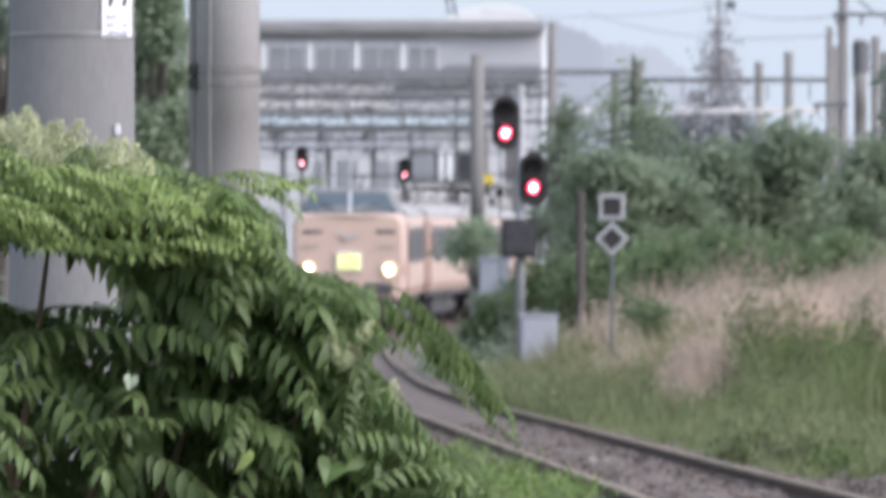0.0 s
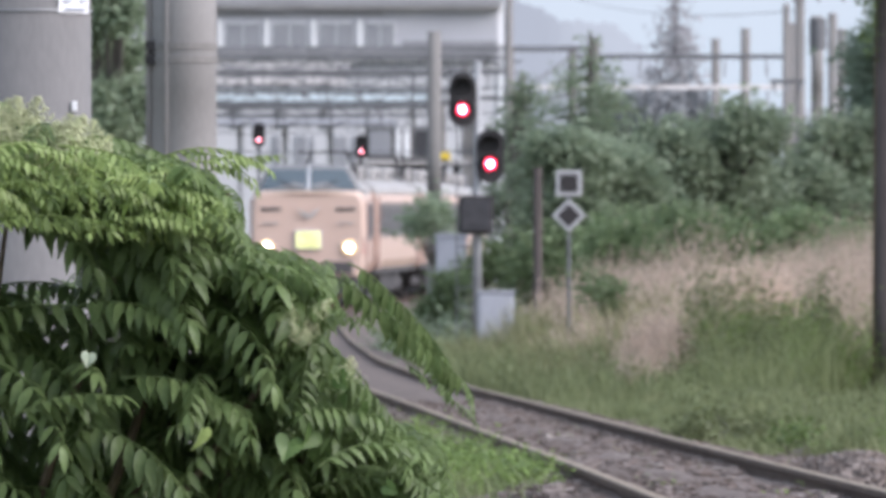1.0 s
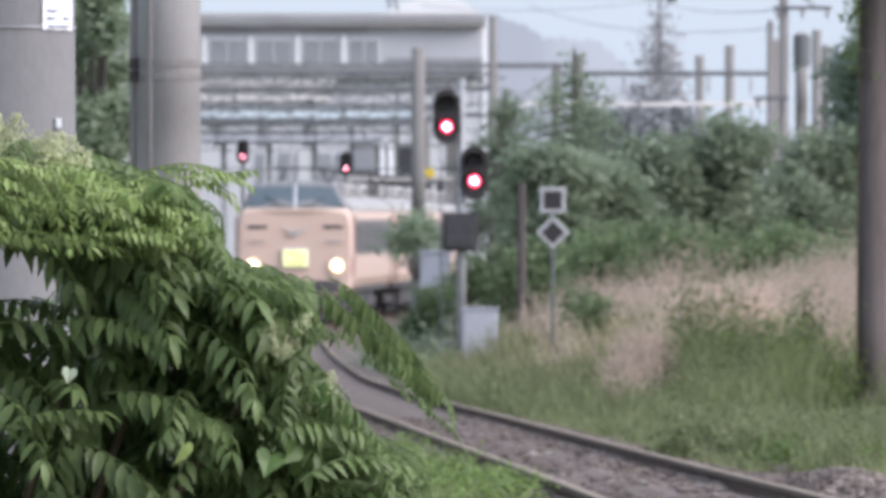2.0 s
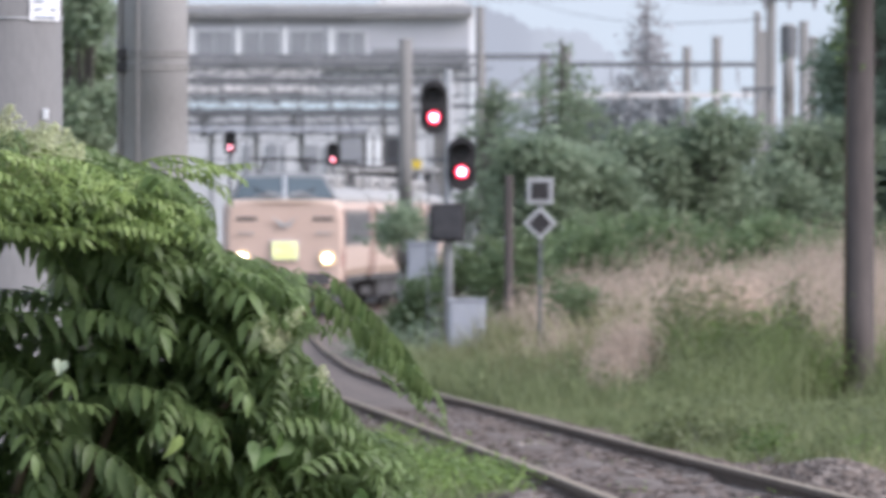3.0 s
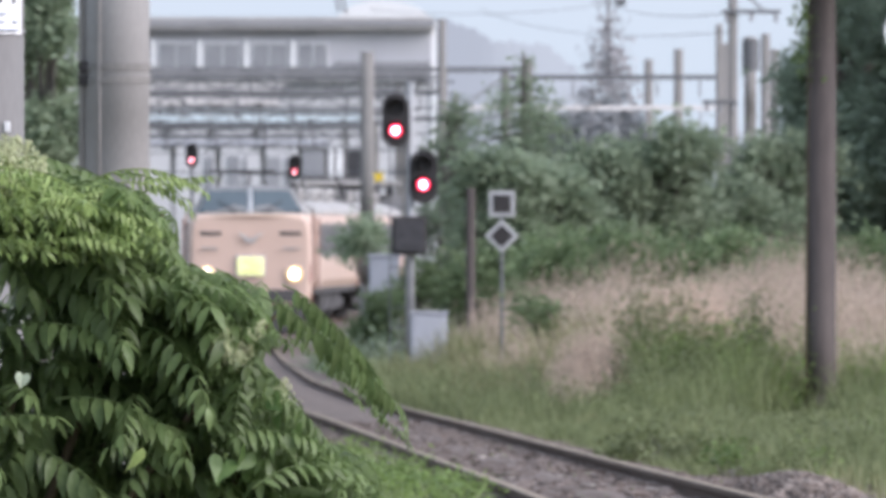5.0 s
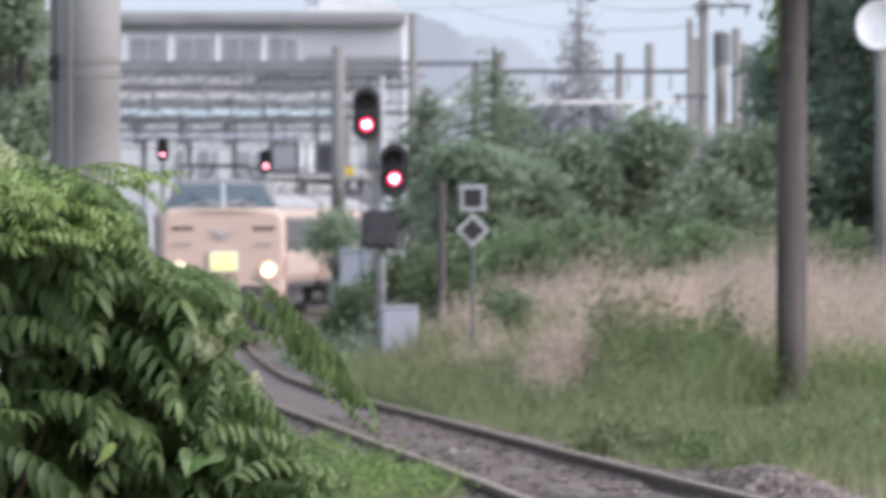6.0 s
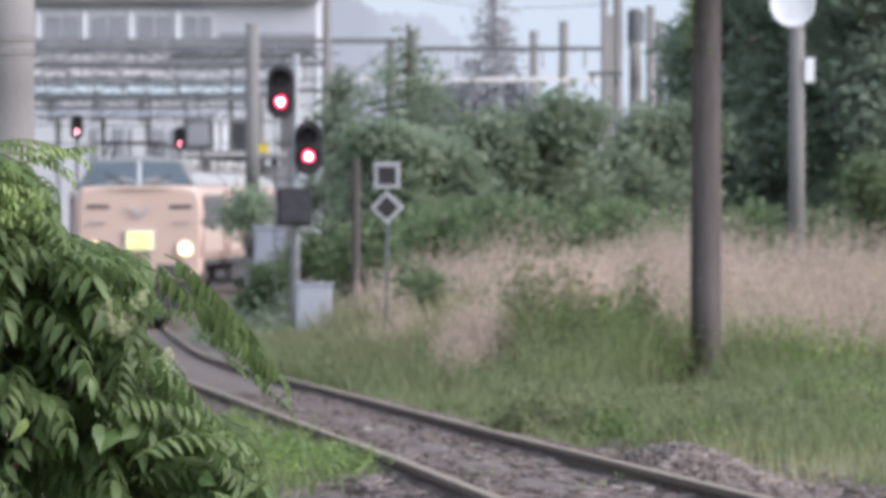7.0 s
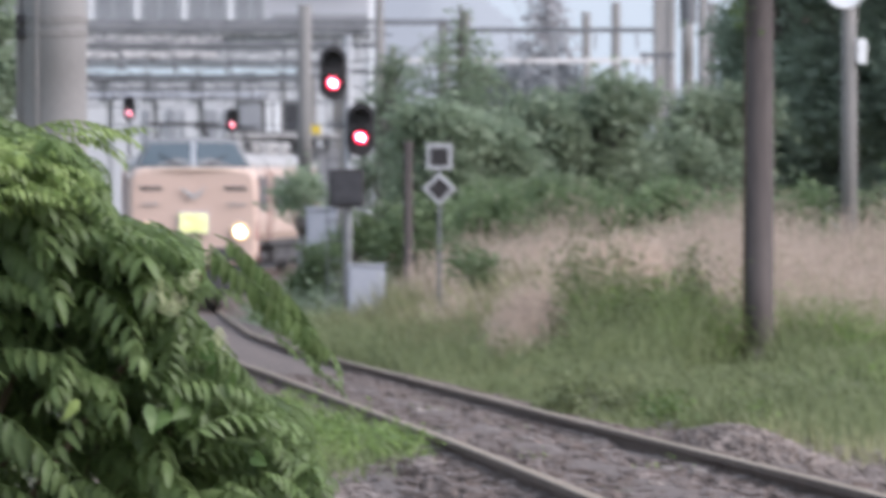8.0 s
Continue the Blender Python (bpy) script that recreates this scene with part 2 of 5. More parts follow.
def ground_z(x, y):
    """Ballast level by the track, a low bank on its right, level land far off."""
    off = x - track_x(y)
    bed = track_z(y) - 0.17
    bank = np.clip((off - 1.6) / 5.0, 0, 1) * (0.16 + 0.26 * np.clip((y - 102) / 40, 0, 1)) + np.clip((-off - 1.8) / 4, 0, 1) * -0.1
    lump = 0.05 * np.sin(x * 1.7 + y * 0.31) * np.cos(y * 0.23 - x * 0.6) * np.clip((abs(off) - 1.2) / 2, 0, 1)
    return bed + bank + lump


# ---- ground, one sheet to the horizon
def build_ground():
    xs = np.concatenate([np.linspace(-1500, -40, 8), np.linspace(-30, -8, 12), np.linspace(-7, 14, 64), np.linspace(15, 60, 18), np.linspace(90, 1500, 8)])
    ys = np.concatenate([np.linspace(-300, -10, 5), np.linspace(0, 170, 171), np.linspace(175, 420, 50), np.linspace(450, 4500, 12)])
    verts = [(x, y, float(ground_z(x, y))) for y in ys for x in xs]
    n = len(xs)
    faces = [(j * n + i, j * n + i + 1, (j + 1) * n + i + 1, (j + 1) * n + i) for j in range(len(ys) - 1) for i in range(n - 1)]
    g = raw("ground", verts, faces, "ground")
    g.data.polygons.foreach_set("use_smooth", [True] * len(g.data.polygons))
    tagged(g, "weedy brown earth beside a railway line", "ground", kind="structure")
    # ballast strip under the rails
    v, f = [], []
    prof = [(-1.5, -0.24), (-1.1, -0.12), (-0.68, -0.098), (-0.45, -0.085), (0, -0.065), (0.45, -0.085), (0.68, -0.098), (1.05, -0.11), (1.5, -0.22)]
    ys = np.arange(-10, 400, 0.5)
    for y in ys:
        for o, h in prof:
            v.append((float(track_x(y)) + o, y, float(track_z(y)) + h + 0.008 * math.sin(y * 0.9 + o * 5) + 0.005 * math.sin(y * 2.3 - o * 9)))
    n = len(prof)
    f = [(j * n + i, j * n + i + 1, (j + 1) * n + i + 1, (j + 1) * n + i) for j in range(len(ys) - 1) for i in range(n - 1)]
    tagged(raw("track_bed", v, f, "ballast"), "brown-grey crushed stone ballast of a railway track", "ballast", kind="structure")


def build_rails():
    t = thing("railway_track", pose(0, 0, 0), "curved single railway track with rusty narrow-gauge rails", "railway track", kind="structure")
    prof = [(-0.062, -0.15), (-0.062, -0.138), (-0.012, -0.118), (-0.010, -0.045), (-0.033, -0.034), (-0.033, -0.004), (-0.028, 0.0), (0.028, 0.0), (0.033, -0.004), (0.033, -0.034), (0.010, -0.045), (0.012, -0.118), (0.062, -0.138), (0.062, -0.15)]
    ys = np.concatenate([np.arange(20, 130, 1.0), np.arange(130, 400, 2.0)])
    n = len(prof)
    for side in (-0.5665, 0.5665):
        v = [(float(track_x(y)) + side + o, float(y), float(track_z(y)) + h) for y in ys for o, h in prof]
        f = [(j * n + i, j * n + i + 1, (j + 1) * n + i + 1, (j + 1) * n + i) for j in range(len(ys) - 1) for i in range(n - 1)]
        r = raw("rail", v, f, "rail_side", t)
        r.data.materials.append(M["rail_top"])
        for k, p in enumerate(r.data.polygons):
            if k % (n - 1) in (5, 6, 7):
                p.material_index = 1


build_ground()
build_rails()


# ---- the train: cars run along the track
def loft(bm, sections, y_of):
    rings = []
    for k, ring in enumerate(sections):
        rings.append([bm.verts.new((x, y_of[k], z)) for x, z in ring])
    n = len(rings[0])
    for a, b in zip(rings, rings[1:]):
        for i in range(n):
            bm.faces.new((a[i], a[(i + 1) % n], b[(i + 1) % n], b[i]))
    bm.faces.new(rings[0])
    bm.faces.new(rings[-1][::-1])
    bmesh.ops.recalc_face_normals(bm, faces=bm.faces)
    return bm


def body_ring(w, z0, z1, belly=0.0, shoulder=0.12):
    """Closed outline of a car body: straight sides, tucked belly, rounded shoulders."""
    pts = [(-w + belly + 0.1, z0), (w - belly - 0.1, z0), (w - 0.02, z0 + 0.25), (w, z0 + 0.6), (w, z1 - 0.5), (w - 0.03, z1 - shoulder * 1.5)]
    pts += [(w - 0.10, z1 - shoulder * 0.5), (w - 0.22, z1)]
    return pts + [(-x, z) for x, z in pts[:1:-1]]


def roof_ring(w, z0, h):
    pts = [(w * math.cos(a), z0 + h * math.sin(a)) for a in np.linspace(0, math.pi, 13)]
    return [(-w, z0 - 0.05), (w, z0 - 0.05)] + pts


def side_details(car, y0, y1, w):
    """Window band, doors, underfloor boxes, bogies and roof equipment of one car; y runs to the rear."""
    for s in (-1, 1):
        y = y0
        bm = box(B(), s * w - 0.012, s * w + 0.012, y0 + 1.6, y1 - 1.6, 1.87, 2.80)
        part("window_band", bm, "window_band", car, "dark brown-grey strip along the windows")
        for k in range(9):
            yy = y0 + 2.0 + k * (y1 - y0 - 4.4) / 9
            part("window", box(B(), s * w - 0.01, s * w + 0.022, yy, yy + (y1 - y0 - 4.4) / 9 * 0.86, 1.98, 2.66, 0.008), "side_glass", car)
        for yy in (y0 + 0.55, y1 - 1.35):
            d = part("side_door", box(B(), s * w - 0.01, s * w + 0.018, yy, yy + 0.8, 1.02, 2.92, 0.01), "body", car)
            part("door_edge", box(B(), s * w + s * 0.012 - 0.01, s * w + s * 0.012 + 0.012, yy - 0.09, yy, 1.0, 2.95), "red_paint", d, "dull red upright strip by the door")
            part("door_window", box(B(), s * w + s * 0.012 - 0.01, s * w + s * 0.012 + 0.014, yy + 0.16, yy + 0.64, 1.95, 2.7, 0.01), "side_glass", d)
    for k, (a, b) in enumerate(((5.3, 6.6), (7.0, 9.4), (9.8, 11.0), (11.3, 13.9))):
        part("equipment_box", box(B(), -1.2, 1.2, y0 + a, y0 + b, 0.32 + 0.06 * (k % 2), 0.98, 0.03), "under", car)
    part("underframe", box(B(), -1.32, 1.32, y0 + 0.4, y1 - 0.3, 0.86, 1.02), "under", car)
    for c in (y0 + 3.0, y1 - 3.0):
        b = part("bogie", box(B(), -0.88, 0.88, c - 0.3, c + 0.3, 0.45, 0.7, 0.03), "under", car)
        for s in (-0.96, 0.96):
            part("side_frame", box(B(), s - 0.06, s + 0.06, c - 1.6, c + 1.6, 0.42, 0.66, 0.03), "under", b)
        for dy in (-1.05, 1.05):
            bm = B()
            for s in (-0.5665, 0.5665):
                rod(bm, (s - 0.06, c + dy, 0.43), (s + 0.06, c + dy, 0.43), 0.43, n=24)
            rod(bm, (-0.9, c + dy, 0.43), (0.9, c + dy, 0.43), 0.08)
            part("wheelset", bm, "under", b)
    for c in (y0 + 4.2, (y0 + y1) / 2, y1 - 4.2):
        u = part("air_conditioner", box(B(), -0.85, 0.85, c - 1.3, c + 1.3, 3.42, 3.80, 0.08), "roof_grey", car, "grey rooftop air conditioner")
        part("grille", box(B(), -0.87, 0.87, c - 0.9, c + 0.9, 3.52, 3.66), "equip", u)
    bm = B()
    for k in range(5):
        rod(bm, (-0.5, y0 + 7.2 + k * 0.45, 3.45), (-0.5, y0 + 7.2 + k * 0.45, 3.72), 0.07, 0.05)
    rod(bm, (0.55, y0 + 1.0, 3.56), (0.55, y1 - 1.0, 3.56), 0.035)
    part("roof_cable", bm, "equip", car)


def pantograph(car, c):
    """Folded dark current collector on its insulators, and a high-tension box beside it."""
    p = part("pantograph", box(B(), -0.64, 0.64, c - 0.12, c + 0.12, 3.66, 3.72), "black", car, "dark folded pantograph")
    for s in (-1, 1):
        part("base_rail", box(B(), s * 0.7 - 0.05, s * 0.7 + 0.05, c - 0.9, c + 0.9, 3.66, 3.72), "black", p)
        part("contact_strip", box(B(), -0.85, 0.85, c + s * 0.16 - 0.04, c + s * 0.16 + 0.04, 4.15, 4.20), "black", p)
    for s in (-1, 1):
        for q in (-1, 1):
            bm = rod(B(), (s * 0.7, c + q * 0.8, 3.72), (s * 0.55, c - q * 0.2, 3.98), 0.03, n=6)
            part("arm", rod(bm, (s * 0.55, c - q * 0.2, 3.98), (s * 0.5, c + q * 0.15, 4.16), 0.024, n=6), "black", p)
    for s in (-1, 1):
        for q in (-0.8, 0.8):
            part("insulator", rod(B(), (s * 0.7, c + q, 3.40), (s * 0.7, c + q, 3.66), 0.07, 0.05, 8), "equip", p)
    part("roof_box", box(B(), -0.9, 0.9, c + 1.2, c + 2.2, 3.42, 3.78, 0.05), "equip", car, "dark rooftop equipment box")


def middle_car(name="passenger_car"):
    car = thing(name, pose(0, 0, 0), "beige electric train carriage with a brown window band and grey roof", "train car", "cars of the train")
    w = 1.45
    part("body", loft(B(), [body_ring(w, 0.98, 3.12, 0.05)] * 2, (-9.9, 9.9)), "body", car)
    part("roof", loft(B(), [roof_ring(1.40, 3.10, 0.40)] * 2, (-9.85, 9.85)), "roof_grey", car)
    part("end_door", box(B(), -0.45, 0.45, -10.15, -9.88, 1.05, 2.9, 0.03), "under", car)
    side_details(car, -9.9, 9.9, w)
    pantograph(car, -7.9)
    return car


def lead_car():
    car = thing("lead_car", pose(0, 0, 0), "beige electric train leading car with raised cab, headlights lit", "train car", "cars of the train")
    w = 1.46
    # the nose is at -10, rounded in plan
    ys = (-10.0, -9.97, -9.86, -9.62, -9.3, -8.8, -8.0, 9.9)
    ws = (1.33, 1.38, 1.42, 1.44, 1.455, 1.46, 1.46, 1.46)
    tops = (3.06, 3.10, 3.14, 3.16, 3.16, 3.14, 3.12, 3.12)
    part("body", loft(B(), [body_ring(a, 0.98 if k > 2 else 1.06 - 0.03 * k, t, 0.05) for k, (a, t) in enumerate(zip(ws, tops))], ys), "body", car, smooth=False)
    # ridge along the top of the nose, painted paler for the light it catches
    bm = B()
    ridge = [(-1.36, -9.80), (-1.1, -9.93), (-0.6, -10.0), (0, -10.03), (0.6, -10.0), (1.1, -9.93), (1.36, -9.80)]
    rings = []
    for xa, ya in ridge:
        zc = 3.075 + 0.05 * (1 - (xa / 1.4) ** 2)
        rings.append([bm.verts.new((xa, ya + 0.045 * math.cos(q * math.pi / 5), zc + 0.045 * math.sin(q * math.pi / 5))) for q in range(10)])
    for ra, rb in zip(rings, rings[1:]):
        for q in range(10):
            bm.faces.new((ra[q], ra[(q + 1) % 10], rb[(q + 1) % 10], rb[q]))
    bm.faces.new(rings[0])
    bm.faces.new(rings[-1])
    bmesh.ops.recalc_face_normals(bm, faces=bm.faces)
    part("nose_ridge", bm, "body_highlight", car, "rounded top edge of the nose, painted paler as a highlight", True)
    part("roof", loft(B(), [roof_ring(1.40, 3.10, 0.40)] * 2, (-6.4, 9.85)), "roof_grey", car)
    # raised cab
    def cab_ring(wb, wt, z0, z1):
        return [(-wb, z0), (wb, z0), (wt + 0.05, z1 - 0.10), (wt - 0.10, z1 - 0.02), (0.4, z1 + 0.03), (-0.4, z1 + 0.03), (-wt + 0.10, z1 - 0.02), (-wt - 0.05, z1 - 0.10)]
    cab = part("cab", loft(B(), [cab_ring(1.26, 1.12, 3.1, 3.22), cab_ring(1.28, 0.95, 3.1, 3.72), cab_ring(1.30, 1.02, 3.1, 3.80), cab_ring(1.34, 1.05, 3.1, 3.78), cab_ring(1.34, 1.05, 3.05, 3.50)], (-9.45, -8.95, -8.6, -7.4, -6.0)), "cab_grey", car, "grey raised driver's cab")
    for s in (-1, 1):
        bm = B()
        q = [(s * 0.055, -9.44, 3.17), (s * 1.20, -9.40, 3.17), (s * 0.93, -8.98, 3.66), (s * 0.055, -8.98, 3.68)]
        vs = [bm.verts.new(p) for p in q]
        f = bm.faces.new(vs)
        bmesh.ops.recalc_face_normals(bm, faces=bm.faces)
        ex = bmesh.ops.extrude_face_region(bm, geom=[f])
        bmesh.ops.translate(bm, verts=[v for v in ex["geom"] if isinstance(v, bmesh.types.BMVert)], vec=(0, -0.05, 0.03))
        bmesh.ops.recalc_face_normals(bm, faces=bm.faces)
        part("windscreen", bm, "glass", cab)
        part("wiper", rod(B(), (s * 0.3, -9.53, 3.2), (s * 0.75, -9.28, 3.45), 0.012, n=6), "black", cab)
    part("window_pillar", rod(B(), (0, -9.50, 3.15), (0, -8.98, 3.72), 0.05, n=8), "silver", cab)
    # nose fittings
    for s in (-1, 1):
        h = part("headlight", rod(B(), (s * 1.03, -9.88, 1.75), (s * 1.03, -10.07, 1.75), 0.215, 0.205, 24), "silver", car, "lit round headlight in a bright rim")
        # ring added round the lens, self-lit in place of the lamp's halo
        part("reflector", rod(B(), (s * 1.03, -10.05, 1.75), (s * 1.03, -10.078, 1.75), 0.19, 0.185, 24), "halo_yellow", h, "yellow ring round the lens, glowing for the lamp's halo")
        part("lens", rod(B(), (s * 1.03, -10.05, 1.75), (s * 1.03, -10.09, 1.75), 0.10, 0.095, 24), "lamp_white", h)
        r = part("tail_lamp", box(B(), s * 1.33 - 0.09, s * 1.33 + 0.09, -9.95, -9.80, 1.55, 1.98, 0.02), "red_paint", car, "unlit red tail lamp")
        part("lens", box(B(), s * 1.33 - 0.07, s * 1.33 + 0.07, -9.97, -9.94, 1.6, 1.78, 0.01), "dim_red", r)
        slot = part("nose_vent", box(B(), s * 0.93 - 0.25, s * 0.93 + 0.25, -10.02, -9.90, 2.66, 2.74, 0.01), "under", car, "dark horizontal slot in the nose")
        part("handrail", rod(B(), (s * 0.95 - 0.2, -10.06, 2.35), (s * 0.95 + 0.2, -10.03, 2.35), 0.018, n=8), "galv", car)
    em = B()
    for s in (-1, 1):
        for k in range(3):
            rod(em, (s * 0.02, -10.07, 2.56 - 0.04 * k), (s * (0.30 - 0.07 * k), -10.07, 2.72 - 0.07 * k), 0.022, 0.014, 6)
    part("emblem", em, "silver", car, "silver winged emblem on the nose")
    plate = part("destination_sign", box(B(), -0.34, 0.34, -10.075, -9.96, 1.68, 2.18, 0.03), "silver", car, "framed train name sign lit yellow from behind")
    part("sign_panel", box(B(), -0.30, 0.30, -10.09, -10.06, 1.72, 2.14, 0.02), "sign_yellow", plate)
    for z, a, b in ((2.05, -0.2, 0.12), (1.93, -0.05, 0.24), (1.81, -0.22, 0.2)):
        part("sign_bar", box(B(), a, b, -10.097, -10.085, z - 0.02, z + 0.02), "sign_ink", plate)
    part("skirt", box(B(), -1.24, 1.24, -9.95, -9.2, 0.35, 1.05, 0.08), "under", car, "dark grey front skirt")
    part("coupler", rod(box(B(), -0.2, 0.2, -10.35, -10.1, 0.72, 1.02, 0.04), (0, -10.1, 0.87), (0, -9.4, 0.87), 0.1), "black", car, "black coupler")
    for s in (-1, 1):
        part("coupler_cover", box(B(), s * 0.75 - 0.36, s * 0.75 + 0.36, -10.02, -9.90, 1.08, 1.40, 0.03), "under", car)
    side_details(car, -9.0, 9.9, w)
    return car


TRAIN = [lead_car(), middle_car()]
TRAIN += [copy_thing(TRAIN[1], pose(0, 0, 0)) for _ in range(2)]


def nose_distance(t):
    """How far off the nose is at t seconds: the train creeps in at about 15 km/h."""
    return 258.0 - 4.25 * t


def car_pose(t, k):
    mid = nose_distance(t) + 10.0 + 20.4 * k
    a, b = mid - 7, mid + 7
    xa, xb, za, zb = (float(q) for q in (track_x(a), track_x(b), track_z(a), track_z(b)))
    yaw = math.degrees(math.atan2(-(xb - xa), 14))
    pitch = math.degrees(math.atan2(zb - za, 14))
    return pose((xa + xb) / 2, mid, (za + zb) / 2, pitch, 0, yaw)


# ---- poles and signals
def ring_pole(name, x, y, z0, z1, r0, r1, material, label, category="utility pole", bands=(), group=""):
    p = thing(name, pose(x, y, z0), label, category, group)
    h = z1 - z0
    bm = B()
    for k in range(8):
        rod(bm, (0, 0, h * k / 8), (0, 0, h * (k + 1) / 8), r0 + (r1 - r0) * k / 8, r0 + (r1 - r0) * (k + 1) / 8, 32)
    bmesh.ops.remove_doubles(bm, verts=bm.verts, dist=0.002)
    part("shaft", bm, material, p, smooth=True)
    for z in bands:
        rr = r0 + (r1 - r0) * (z - z0) / h
        b = part("band", rod(B(), (0, 0, z - z0 - 0.017), (0, 0, z - z0 + 0.017), rr + 0.006, n=32), "concrete_dark", p, "weathered strap round the pole")
        part("buckle", box(B(), -rr - 0.03, -rr + 0.02, -0.09, -0.04, z - z0 - 0.025, z - z0 + 0.025), "black", b)
    return p


gp = lambda x, y: float(ground_z(x, y))
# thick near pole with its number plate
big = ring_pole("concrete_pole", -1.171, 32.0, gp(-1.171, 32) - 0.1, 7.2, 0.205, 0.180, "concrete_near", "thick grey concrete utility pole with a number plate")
z0 = big.matrix_world.translation.z
part("wire_tie", rod(B(), (0, 0, 2.354 - z0), (0, 0, 2.361 - z0), 0.2015, n=40), "galv", big, "thin wire tie round the pole")
pl = B()
for k in range(6):
    a0, a1 = radians(-30 - k * 6.8), radians(-30 - (k + 1) * 6.8)
    vs = [pl.verts.new((0.2 * math.sin(-a), -0.2 * math.cos(a), z)) for a, z in ((a0, 2.348 - z0), (a1, 2.348 - z0), (a1, 2.593 - z0), (a0, 2.593 - z0))]
    pl.faces.new(vs)
bmesh.ops.remove_doubles(pl, verts=pl.verts, dist=0.0005)
ex = bmesh.ops.extrude_face_region(pl, geom=list(pl.faces))
bmesh.ops.scale(pl, verts=[v for v in ex["geom"] if isinstance(v, bmesh.types.BMVert)], vec=(1.012, 1.012, 1))
bmesh.ops.recalc_face_normals(pl, faces=pl.faces)
plate = part("number_plate", pl, "white", big, "white pole number plate, its figures worn")


def on_plate(name, a_deg, z, w, h, lean, material):
    a = radians(a_deg)
    o = part(name, box(B(), -w / 2, w / 2, -0.003, 0.003, -h / 2, h / 2), material, plate)
    o.matrix_local = Matrix.Translation((0.2065 * math.sin(a), -0.2065 * math.cos(a), z - z0)) @ pose(0, 0, 0, 0, 0, a_deg) @ pose(0, 0, 0, 0, lean, 0)
    return o


on_plate("digit_bar", 41, 2.482, 0.010, 0.075, 18, "ink")
on_plate("digit_bar", 58, 2.482, 0.010, 0.075, 18, "ink")
on_plate("digit_bar", 39, 2.521, 0.040, 0.010, 0, "ink")
on_plate("digit_bar", 56, 2.521, 0.040, 0.010, 0, "ink")
for a, z, w in ((40, 32, 0.04), (39, 46, 0.03), (58, 46, 0.03), (48, 60, 0.09)):
    on_plate("text_bar", a, 2.468 - z * 0.00178, w, 0.006, 0, "ink_pale")
part("paint_fleck", box(B(), 0.14, 0.158, -0.152, -0.135, 2.040 - z0, 2.072 - z0, 0.002), "white", big)

second = ring_pole("concrete_pole", -1.106, 52.0, gp(-1.106, 52) - 0.1, 9.0, 0.172, 0.155, "concrete", "grey concrete utility pole with steel straps and a side conduit", bands=(2.682, 2.613))
z0 = second.matrix_world.translation.z
for x, y, r in ((-0.178, -0.03, 0.020), (-0.09, -0.147, 0.012)):
    part("conduit", rod(B(), (x, y, 0.2), (x * 0.96, y * 0.96, 8.0), r, n=14), "concrete", second, smooth=True)
part("cable_guard", rod(B(), (-0.17, -0.10, 2.022 - z0 - 0.3), (-0.17, -0.10, 2.022 - z0 + 0.06), 0.025, n=12), "rust", second, "orange-brown cable guard")

# dark wooden pole in the reeds
wood = ring_pole("wooden_pole", 5.016, 104.0, gp(5.016, 104) - 0.1, 9.0, 0.148, 0.134, "wood_pole", "dark weathered wooden pole standing in grass")
part("footing", rod(B(), (0, 0, 0), (0, 0, 0.32), 0.172, 0.158, 20), "wood_pole", wood, smooth=True)

# slim concrete pole by the track, half-way to the train
ring_pole("concrete_post", 0.703, 207.0, gp(0.703, 207) - 0.1, 6.369, 0.155, 0.135, "concrete_dark", "weathered grey concrete line pole beside the track")
ring_pole("concrete_post", 2.133, 157.0, gp(2.133, 157) - 0.1, 3.098, 0.072, 0.065, "wood_pole", "low weathered brown post among shrubs")


